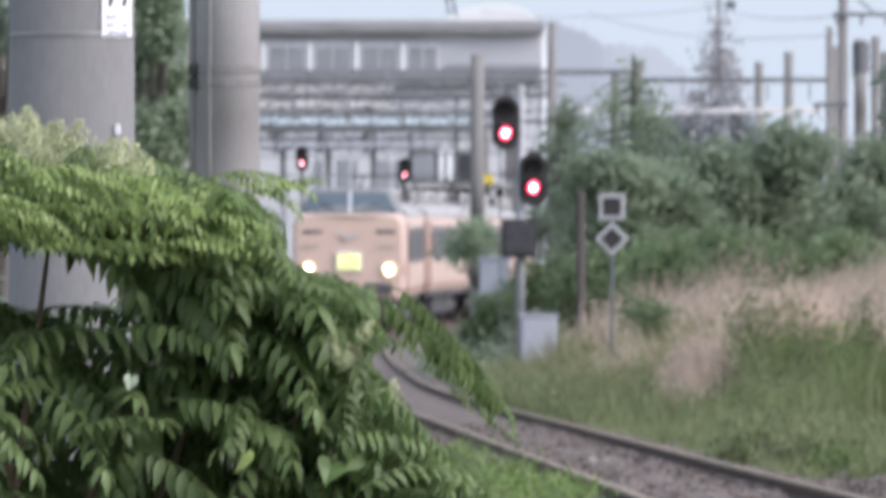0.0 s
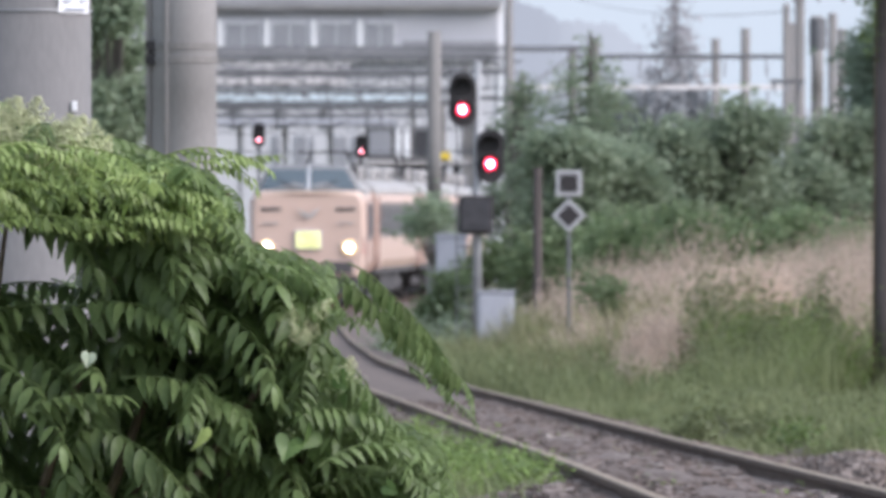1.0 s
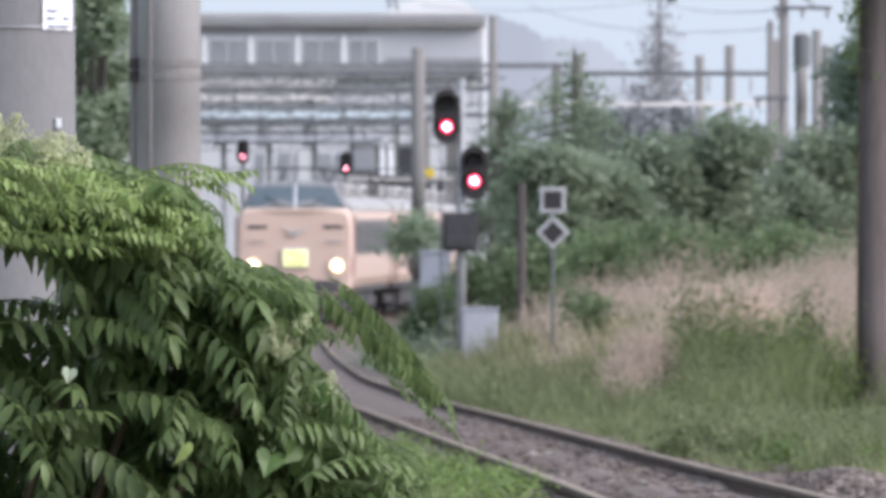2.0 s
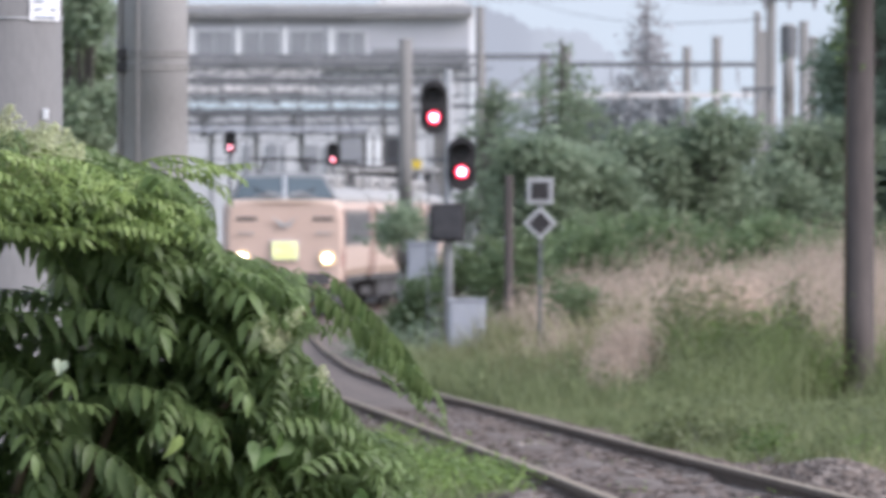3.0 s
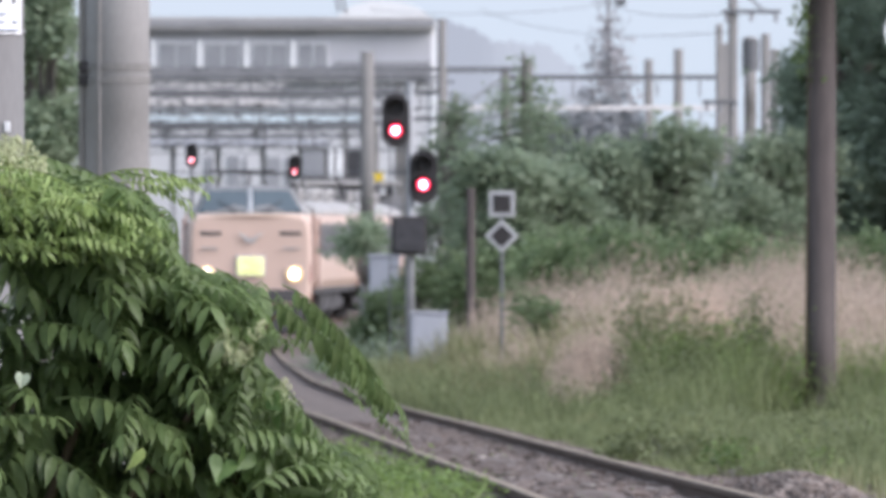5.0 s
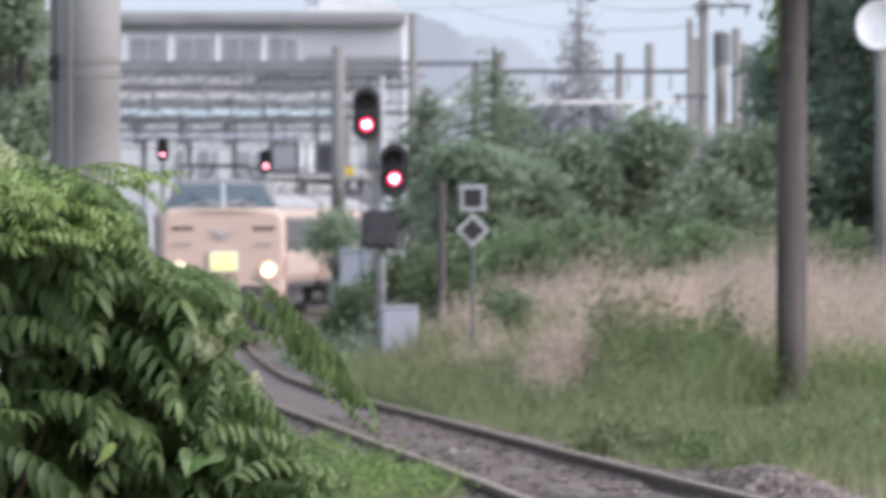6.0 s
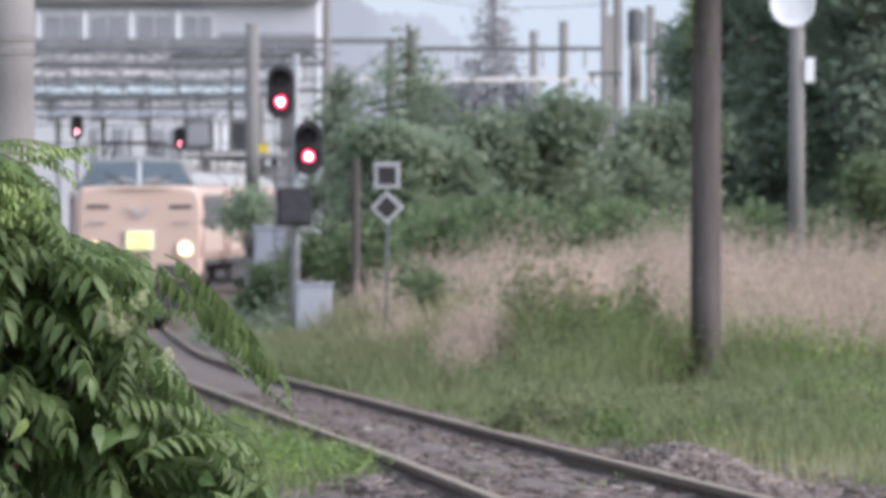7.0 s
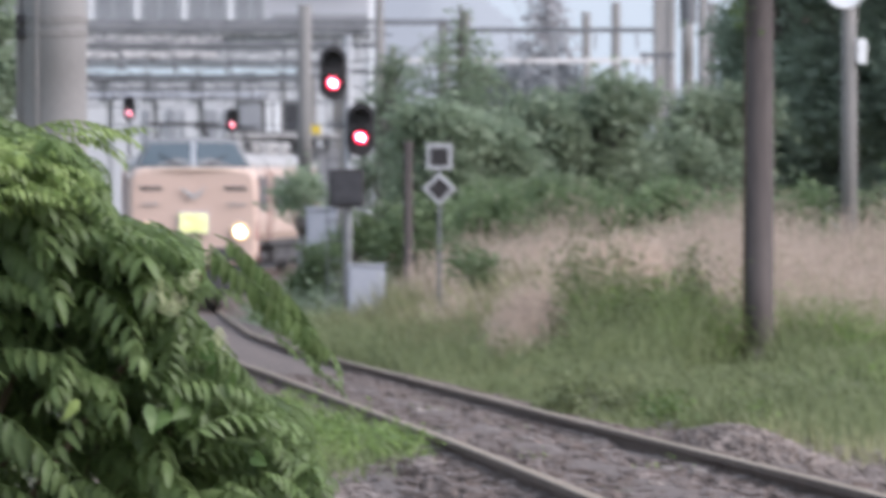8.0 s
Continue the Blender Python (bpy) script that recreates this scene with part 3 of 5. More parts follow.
def signal_head(parent, x, z, w, h, lens_z, wide=0.052):
    """Black two-lamp head: back plate with round ends, case, hoods and a lit lower lens."""
    r = w / 2
    bm = B()
    pts = [(x + r * math.cos(a), z + h - r + r * math.sin(a)) for a in np.linspace(0, math.pi, 12)] + [(x + r * math.cos(a), z + r + r * math.sin(a)) for a in np.linspace(math.pi, 2 * math.pi, 12)]
    f0, f1 = [bm.verts.new((qx, -0.02, pz)) for qx, pz in pts], [bm.verts.new((qx, 0.02, pz)) for qx, pz in pts]
    bm.faces.new(f0)
    bm.faces.new(f1[::-1])
    for i in range(len(pts)):
        bm.faces.new((f0[i], f0[(i + 1) % len(pts)], f1[(i + 1) % len(pts)], f1[i]))
    bmesh.ops.recalc_face_normals(bm, faces=bm.faces)
    head = part("signal_head", bm, "black", parent, "black signal head with its lower lamp lit red")
    part("case", box(B(), x - r * 0.72, x + r * 0.72, 0.02, 0.22, z + 0.06, z + h - 0.06, 0.03), "black", head)
    for zz, lit in ((z + h - r * 1.05, False), (lens_z, True)):
        bm = B()
        n, L = 20, 0.24
        for i in range(n):
            a0, a1 = -0.5 + (math.pi + 1.0) * i / n, -0.5 + (math.pi + 1.0) * (i + 1) / n
            c = [bm.verts.new((x + 0.135 * math.cos(a), y, zz + 0.135 * math.sin(a))) for a, y in ((a0, -0.02), (a1, -0.02), (a1, -0.02 - L * (0.35 + 0.65 * max(0, math.sin(a1)))), (a0, -0.02 - L * (0.35 + 0.65 * max(0, math.sin(a0)))))]
            bm.faces.new(c)
        bmesh.ops.remove_doubles(bm, verts=bm.verts, dist=0.0005)
        bmesh.ops.solidify(bm, geom=list(bm.faces), thickness=0.006)
        part("hood", bm, "black", head)
        if lit:
            part("lens", rod(B(), (x, -0.02, zz), (x, -0.045, zz), wide * 1.75, wide * 1.65, 24), "red_lens", head, "glowing red lens")
            part("lamp", rod(B(), (x, -0.045, zz), (x, -0.06, zz), wide, wide * 0.9, 20), "red_core", head, "white-hot red signal lamp")
        else:
            part("lens", rod(B(), (x, -0.02, zz), (x, -0.04, zz), 0.115, 0.10, 20), "black", head, "dark unlit lens")
    return head


def main_signal():
    d = 150.0
    bx, bz = 1.153, gp(1.153, 150)
    s = thing("railway_signal", pose(bx, d, bz), "railway signal with two black heads lit red on a grey post", "railway signal", "signals")
    part("post", rod(B(), (0, 0.12, -0.1), (0, 0.12, 4.599 - bz), 0.058, 0.055, 18), "galv", s, smooth=True)
    signal_head(s, 0.927 - bx, 3.630 - bz, 0.40, 0.80, 3.881 - bz)
    signal_head(s, 1.337 - bx, 2.795 - bz, 0.42, 0.80, 3.079 - bz)
    for z in (4.056, 3.262):
        part("bracket", box(B(), -0.30, 0.30, 0.10, 0.15, z - bz - 0.03, z - bz + 0.03), "steel", s)
    ind = part("route_indicator", box(B(), 0.869 - bx, 1.387 - bx, -0.12, 0.12, 2.043 - bz, 2.611 - bz, 0.03), "black", s, "black square route indicator, unlit")
    part("indicator_face", box(B(), 0.911 - bx, 1.345 - bx, -0.14, -0.115, 2.093 - bz, 2.561 - bz, 0.01), "ink", ind)
    bm = B()
    for sx in (-0.07, -0.31):
        rod(bm, (sx, 0.28, 0), (sx, 0.28, 4.181 - bz), 0.012, n=6)
    for k in range(12):
        rod(bm, (-0.31, 0.28, 0.3 * k + 0.3), (-0.07, 0.28, 0.3 * k + 0.3), 0.01, n=6)
    part("ladder", bm, "steel", s)


main_signal()

# grey relay cabinet at the foot of the signal
cx0, cx1, cz = 1.129, 1.665, gp(1.368, 148)
cab = thing("relay_cabinet", pose((cx0 + cx1) / 2, 148, cz), "pale grey metal relay cabinet standing in weeds", "cabinet")
w = (cx1 - cx0) / 2
top = 1.212 - cz
part("body", box(B(), -w, w, -0.2, 0.2, 0.0, top - 0.04, 0.015), "box_grey", cab)
part("lid", box(B(), -w - 0.02, w + 0.02, -0.23, 0.23, top - 0.04, top, 0.012), "box_grey", cab)
dr = part("door", box(B(), -w + 0.04, w - 0.04, -0.215, -0.19, 0.08, top - 0.08, 0.008), "box_grey", cab)
part("handle", box(B(), w - 0.12, w - 0.09, -0.235, -0.21, top * 0.5, top * 0.5 + 0.1, 0.004), "steel", dr)
# a taller pale cabinet behind, beside the line pole
cx0, cx1, cz = 0.695, 1.281, gp(0.988, 195)
hut = thing("equipment_cabinet", pose((cx0 + cx1) / 2, 195, cz), "tall pale grey lineside equipment cabinet", "cabinet")
w, top = (cx1 - cx0) / 2, 2.202 - cz
part("body", box(B(), -w, w, -0.3, 0.3, 0, top - 0.06, 0.02), "box_grey", hut)
part("roof", box(B(), -w - 0.03, w + 0.03, -0.34, 0.34, top - 0.06, top, 0.015), "box_grey", hut)
part("door", box(B(), -w + 0.05, w - 0.05, -0.315, -0.29, 0.1, top - 0.12, 0.008), "box_grey", hut)

# two marker boards on a thin post
bx, d = 2.165, 130.0
bz = gp(bx, d)
mk = thing("marker_post", pose(bx, d, bz), "thin post with a black square and a black diamond, white-edged", "railway sign")
part("post", rod(B(), (0, 0.03, -0.05), (0, 0.03, 2.781 - bz), 0.024, 0.022, 12), "steel", mk)
for name, zb, turn, size in (("square_board", 2.629, 0, 0.335), ("diamond_board", 2.216, 45, 0.31)):
    zc = zb - bz
    b = part(name, box(B(), -size / 2, size / 2, -0.012, 0.012, -size / 2, size / 2, 0.006), "board_edge", mk, "white-edged marker board")
    b.matrix_local = pose(0, 0, zc, 0, turn, 0)
    part("black_field", box(B(), -size * 0.34, size * 0.34, -0.018, -0.011, -size * 0.34, size * 0.34, 0.002), "black", b)

# round white dish on a concrete pole with a meter box
bx, d = 9.133, 160.0
bz = gp(bx, d) - 0.1
dp = thing("dish_pole", pose(bx, d, bz), "concrete pole carrying a round white dish and a small box", "utility pole")
part("shaft", rod(B(), (0, 0, 0), (0, 0, 6.673 - bz), 0.135, 0.115, 24), "concrete_dark", dp, smooth=True)
bm = B()
rings = [(0.385 * math.sin(k / 6 * 1.2) / math.sin(1.2), -0.30 - 0.07 * (k / 6) ** 2) for k in range(7)]
n = 32
prev = None
for r, y in rings[1:]:
    cur = [bm.verts.new((0.92 * r * math.cos(2 * math.pi * i / n), y, r * math.sin(2 * math.pi * i / n))) for i in range(n)]
    if prev:
        for i in range(n):
            bm.faces.new((prev[i], prev[(i + 1) % n], cur[(i + 1) % n], cur[i]))
    else:
        bm.faces.new(cur)
    prev = cur
bmesh.ops.recalc_face_normals(bm, faces=bm.faces)
bmesh.ops.solidify(bm, geom=list(bm.faces), thickness=0.015)
ds = part("dish", bm, "white", dp, "round white dish", True)
ds.matrix_local = pose(9.080 - bx, 0, 5.595 - bz, 0, 0, -6)
part("feed_arm", rod(B(), (0, -0.3, -0.2), (0, -0.62, -0.05), 0.012, n=8), "white", ds)
part("mount", rod(B(), (0, 0, 5.595 - bz), (0, -0.3, 5.595 - bz), 0.05), "steel", dp)
part("meter_box", box(B(), 0.11, 0.27, -0.12, 0.05, 4.339 - bz, 4.731 - bz, 0.02), "white", dp, "small white box")
bm = B()
for s in (-1, 1):
    rod(bm, (0, -0.14, 6.014 - bz), (s * 0.45, -0.14, 6.763 - bz), 0.025, n=8)
part("stay", bm, "galv", dp)


def yard_signal(x, y, zc):
    bz = gp(x, y)
    s = thing("yard_signal", pose(x, y, bz), "distant black railway signal showing red", "railway signal", "signals")
    part("post", rod(B(), (0, 0.15, -0.1), (0, 0.15, zc - bz + 0.5), 0.06, n=10), "steel", s)
    signal_head(s, 0, zc - bz - 0.24, 0.40, 0.80, zc - bz, 0.032)


yard_signal(-4.585, 330.0, 5.703)
yard_signal(-1.240, 330.0, 5.317)


# ---- trees and shrubs
rng = np.random.default_rng(7)


def leaf_cloud(centres, radii, n, size, flat=0.75, shell=0.55):
    """Small leaf quads scattered in uneven clumps: arrays of vertices and faces."""
    c, r = np.array(centres, float), np.array(radii, float)
    vol = (r ** 2).sum(axis=1)
    which = rng.choice(len(c), n, p=vol / vol.sum())
    u = rng.normal(size=(n, 3))
    u /= np.linalg.norm(u, axis=1)[:, None]
    rad = shell + (1 - shell) * rng.random(n) ** 0.7
    # lumps: clumps of leaves push the outline in and out
    lump = 1 + 0.22 * np.sin(u[:, 0] * 7 + which * 3.1) * np.sin(u[:, 2] * 6 + which * 1.7) + 0.12 * np.sin(u[:, 1] * 13 + u[:, 2] * 11)
    p = c[which] + u * r[which] * (rad * lump)[:, None] + rng.normal(size=(n, 3)) * size * 2.0
    a = rng.normal(size=(n, 3)) * (1, 1, 0.5)
    a /= np.linalg.norm(a, axis=1)[:, None]
    b = np.cross(a, rng.normal(size=(n, 3)))
    b /= np.linalg.norm(b, axis=1)[:, None]
    s = size * (0.5 + rng.random(n))[:, None]
    v = np.stack([p - a * s, p + b * s * 0.42 - (0, 0, 0.1 * size), p + a * s, p - b * s * 0.42 - (0, 0, 0.1 * size)], axis=1).reshape(-1, 3)
    f = [(4 * i, 4 * i + 1, 4 * i + 2, 4 * i + 3) for i in range(n)]
    return v, f


def tree(name, x, y, clumps, n, size, material, label, trunk_r=0.12, category="tree", bare=False):
    """clumps: (dx, dy, z, rx, rz) in metres, z over the ground."""
    z0 = gp(x, y)
    t = thing(name, pose(x, y, z0), label, category)
    top = max(c[2] for c in clumps)
    bm = B()
    rod(bm, (0, 0, -0.2), (0.1, 0, top * 0.55), trunk_r, trunk_r * 0.65, 10)
    rod(bm, (0.1, 0, top * 0.55), (0, 0, top), trunk_r * 0.65, trunk_r * 0.2, 8)
    for dx, dy, z, rx, rz in clumps:
        a = Vector((0.05, 0, max(0.1, min(z - rz * 0.6, top * 0.8) * 0.75)))
        b = Vector((dx, dy, z))
        m = a.lerp(b, 0.5) + Vector((0, 0, -0.1 * (b - a).length))
        rod(bm, a, m, trunk_r * 0.35, trunk_r * 0.22, 6)
        rod(bm, m, b, trunk_r * 0.22, trunk_r * 0.08, 6)
        for k in range(2):
            e = b + Vector((rx * math.cos(k * 1.7 + dx), rx * 0.6 * math.sin(k * 2.3), rz * 0.7 * math.sin(k * 2.1 + 1)))
            rod(bm, m.lerp(b, 0.6), e, trunk_r * 0.1, trunk_r * 0.04, 5)
    part("trunk", bm, "bark", t)
    v, f = leaf_cloud([(c[0], c[1], c[2]) for c in clumps], [(c[3], c[3] * 0.8, c[4]) for c in clumps], int(n * 1.5), size, shell=0.35)
    raw("crown", v, f, material, t)
    return t


def conifer(name, x, y, h, w, n, size, material, label, z_from=0.15):
    z0 = gp(x, y)
    t = thing(name, pose(x, y, z0), label, "tree")
    bm = rod(B(), (0, 0, -0.2), (0, 0, h), 0.16, 0.03, 10)
    cs, rs = [], []
    for k in range(26):
        f = k / 25
        z = h * (z_from + (1 - z_from) * f)
        reach = w * (1 - f) ** 0.8 * (0.65 + 0.5 * rng.random()) + 0.08
        for j in range(3):
            a = k * 2.4 + j * 2.09 + rng.random()
            tip = Vector((reach * math.cos(a), reach * math.sin(a), z + 0.12 * reach))
            rod(bm, (0, 0, z - 0.1), tip, 0.035, 0.01, 5)
            for q in (0.45, 0.85):
                cs.append(Vector((0, 0, z)).lerp(tip, q))
                rs.append((0.16 + 0.24 * reach, 0.16 + 0.24 * reach, 0.10 + 0.10 * reach))
    part("trunk", bm, "bark", t)
    v, f = leaf_cloud(cs, rs, n, size, shell=0.2)
    raw("crown", v, f, material, t)
    return t


def layered_tree(x, y, ztop):
    """Young tree with a slim spire and flat, uneven boughs on both sides."""
    z0 = gp(x, y)
    h = ztop - z0
    t = thing("tree", pose(x, y, z0), "slim young tree with a bare spire and flat layered boughs", "tree")
    bm = rod(B(), (0, 0, -0.2), (0.03, 0, h), 0.12, 0.03, 10)
    cs, rs = [], []
    for k in range(9):
        cs.append(Vector((0.03 * math.sin(k * 2), 0, h - 0.08 - 0.085 * k)))
        rs.append((0.10 + 0.012 * k, 0.10, 0.09))
    for k in range(46):
        f = k / 45
        z = h - 0.60 - 2.5 * f
        reach = (0.40 + 0.95 * min(1, f * 5.0)) * (0.45 + 0.75 * rng.random())
        a = k * 2.4 + rng.random()
        tip = Vector((reach * math.cos(a) + 0.08, 0.8 * reach * math.sin(a), z + 0.10 - 0.28 * reach))
        rod(bm, (0.02, 0, z), tip, 0.03, 0.008, 5)
        for q in (0.4, 0.7, 0.95):
            cs.append(Vector((0, 0, z)).lerp(tip, q))
            rs.append((0.10 + 0.13 * reach, 0.10 + 0.13 * reach, 0.07))
    part("trunk", bm, "bark", t)
    v, f = leaf_cloud(cs, rs, 5600, 0.06, shell=0.1)
    raw("crown", v, f, "tree_leaf", t)
    return t


def crown_tree(name, d, spots, n, size, material, label, **kw):
    """spots: (x, z, rx, rz) of the crown's clumps in the world at distance d."""
    x = sum(s[0] for s in spots) / len(spots)
    z0 = gp(x, d)
    clumps = []
    for k, s in enumerate(spots):
        for j in range(11):
            u = rng.normal(size=3)
            u *= (0.5 + 0.35 * rng.random()) / np.linalg.norm(u)
            f = 0.22 + 0.22 * rng.random()
            clumps.append((s[0] - x + u[0] * s[2], (k * 1.3) % 2.2 - 1.1 + u[1] * s[2] * 0.8, s[1] - z0 + u[2] * s[3], s[2] * f * 1.25, s[3] * f * 0.8))
    return tree(name, x, d, clumps, n, size, material, label, **kw)


layered_tree(3.627, 195.0, 6.078)
crown_tree("tree", 205.0, [(2.466, 4.804, 0.35, 0.5), (2.295, 4.005, 0.45, 0.6), (2.694, 3.091, 0.7, 0.7), (2.009, 2.635, 0.5, 0.6)], 2600, 0.07, "tree_leaf", "thin leafy tree beside the signal")
crown_tree("tree", 178.0, [(2.885, 3.384, 0.7, 0.45), (3.628, 3.186, 0.9, 0.6), (3.132, 2.492, 1.0, 0.7), (4.025, 2.293, 0.9, 0.8)], 9000, 0.09, "tree_leaf", "dark green bushy tree behind the marker post")
crown_tree("tree", 182.0, [(4.622, 3.425, 0.8, 0.5), (5.331, 3.628, 0.8, 0.45), (6.244, 4.033, 0.62, 0.36), (5.838, 3.425, 0.8, 0.5), (4.926, 2.716, 1.1, 0.7), (6.041, 2.716, 1.1, 0.7)], 13000, 0.09, "tree_leaf", "broad dark green tree with drooping boughs")
crown_tree("shrub", 165.0, [(3.823, 1.872, 0.9, 0.5), (4.466, 2.055, 0.7, 0.5), (5.017, 1.963, 0.7, 0.5)], 5000, 0.06, "shrub_leaf", "fresh green shrub above the reeds", trunk_r=0.05, category="shrub")
crown_tree("tree", 186.0, [(7.209, 2.948, 0.9, 0.8), (7.831, 3.570, 0.6, 0.6), (8.038, 2.534, 0.9, 0.8), (8.452, 3.466, 0.8, 0.9)], 9000, 0.09, "tree_leaf", "dark green tree at the edge of a thicket")
crown_tree("tree", 192.0, [(9.687, 6.736, 0.55, 0.9), (9.367, 5.025, 0.85, 1.0), (9.260, 3.742, 1.0, 1.0), (10.008, 5.560, 0.9, 1.2), (10.222, 7.591, 0.9, 1.2), (10.115, 3.528, 1.2, 1.1)], 24000, 0.10, "tree_dark", "tall dark green tree", trunk_r=0.16)
crown_tree("tree", 190.0, [(10.962, 7.317, 1.1, 1.3), (10.750, 5.624, 1.2, 1.3), (11.279, 4.248, 1.2, 1.2), (10.856, 3.084, 1.2, 0.9)], 24000, 0.10, "tree_dark", "tall dark green tree behind a dish pole", trunk_r=0.16)
crown_tree("tree", 188.0, [(12.312, 7.256, 1.1, 1.4), (12.208, 5.686, 1.1, 1.3), (12.626, 4.324, 1.2, 1.2), (12.312, 2.963, 1.2, 0.9)], 22000, 0.10, "tree_dark", "tall dark green tree", trunk_r=0.16)
crown_tree("shrub", 165.0, [(10.530, 2.699, 0.5, 0.6), (11.174, 2.607, 0.6, 0.6), (10.806, 2.147, 0.8, 0.6)], 4000, 0.06, "shrub_leaf", "light green shrub in front of dark trees", trunk_r=0.05, category="shrub")
for x in (10.648, 12.096, 13.544):
    crown_tree("tree", 200.0, [(x, 7.732, 1.0, 1.2), (x + 0.2, 6.061, 1.1, 1.2), (x - 0.2, 4.613, 1.1, 1.1), (x, 3.276, 1.1, 1.0)], 15000, 0.11, "tree_dark", "dark green tree at the back of a thicket", trunk_r=0.15)
# behind the two thick poles
crown_tree("tree", 125.0, [(-3.474, 4.926, 0.32, 0.45), (-3.578, 4.091, 0.35, 0.5), (-3.369, 3.534, 0.36, 0.5), (-3.648, 3.047, 0.5, 0.5), (-3.787, 4.717, 0.4, 0.5)], 12000, 0.06, "tree_leaf", "leafy green tree standing behind two poles")
crown_tree("tree", 110.0, [(-4.833, 4.582, 0.28, 0.6), (-4.895, 3.602, 0.35, 0.6), (-4.864, 2.683, 0.4, 0.6), (-4.803, 1.764, 0.4, 0.6), (-4.741, 1.029, 0.4, 0.5)], 6000, 0.05, "tree_dark", "dark green tree behind a thick pole")
# shrubs at the foot of the line pole and the signal
crown_tree("creeper", 200.0, [(0.601, 2.497, 0.36, 0.22), (0.345, 2.385, 0.2, 0.15), (0.869, 2.552, 0.18, 0.15)], 520, 0.09, "tree_leaf", "green creeper clump round a pole", trunk_r=0.03, category="shrub")
crown_tree("shrub", 185.0, [(0.989, 1.086, 0.4, 0.4), (1.504, 1.498, 0.4, 0.5), (0.680, 0.777, 0.35, 0.3), (2.122, 1.705, 0.5, 0.5)], 4000, 0.06, "shrub_leaf", "dull green shrub beside the cabinets", trunk_r=0.04, category="shrub")
crown_tree("shrub", 128.0, [(2.645, 1.158, 0.25, 0.22), (2.466, 1.301, 0.15, 0.2)], 600, 0.05, "shrub_leaf", "small dark bush among reeds", trunk_r=0.02, category="shrub")
crown_tree("weed_clump", 72.0, [(2.029, 0.40, 0.20, 0.07), (2.249, 0.44, 0.24, 0.10), (2.470, 0.42, 0.18, 0.07)], 700, 0.03, "grass", "low dark green weeds by the rail", trunk_r=0.006, category="weeds")
for x, d, z, n in ((0.317, 62.0, 0.42, 260), (0.451, 60.0, 0.42, 300), (0.60, 58.0, 0.43, 320), (0.70, 56.0, 0.44, 260), (0.15, 64.0, 0.40, 260), (2.403, 62.0, 0.55, 200)):
    crown_tree("weed_clump", d, [(x, z, 0.09, 0.05), (x + 0.08, z - 0.03, 0.08, 0.05), (x - 0.09, z - 0.02, 0.08, 0.04)], n, 0.022, "weed", "low bright green broad-leaved weeds", trunk_r=0.006, category="weeds")
ivy = thing("ivy", pose(4.872, 104.0, gp(4.872, 104.0)), "green ivy climbing one side of a wooden pole", "ivy")
zi = gp(4.86, 104.0)
part("stem", rod(B(), (-0.02, -0.04, -0.05), (0.02, -0.03, 6.6 - zi), 0.018, 0.008, 6), "stem", ivy)
v, f = leaf_cloud([(-0.01 - 0.02 * (k % 3), -0.04 - 0.03 * (k % 2), 3.75 - zi + 0.12 * k) for k in range(24)], [(0.05 + 0.02 * (k % 3), 0.09, 0.09) for k in range(24)], 900, 0.035, shell=0.1)
raw("leaves", v, f, "weed", ivy)
# undergrowth that closes the thicket down to the ground
for q, x in enumerate((2.582, 3.331, 4.126, 4.921, 5.763, 6.605, 7.447, 8.289, 9.131, 9.973, 10.815, 11.657)):
    crown_tree("shrub", 168.0 + 2.5 * (q % 3), [(x - 0.3, 1.35, 0.6, 0.55), (x + 0.35, 1.15 + 0.2 * (q % 2), 0.6, 0.5), (x, 1.75 + 0.15 * (q % 3), 0.55, 0.5)], 3000, 0.075, "shrub_leaf", "dark undergrowth shrub behind the reeds", trunk_r=0.03, category="shrub")
# far; haze is mixed into the leaf colours
conifer("conifer", 15.219, 560.0, 16.364 - gp(15.219, 560), 3.5, 7000, 0.20, "tree_haze", "far pointed tree, colour paled for haze")
crown_tree("tree", 500.0, [(12.001, 8.929, 1.6, 1.4), (14.090, 9.068, 1.6, 1.2), (10.191, 8.094, 1.6, 1.4), (15.760, 7.815, 1.6, 1.2)], 6000, 0.25, "tree_far_haze", "far dull green trees, colour greyed for haze")


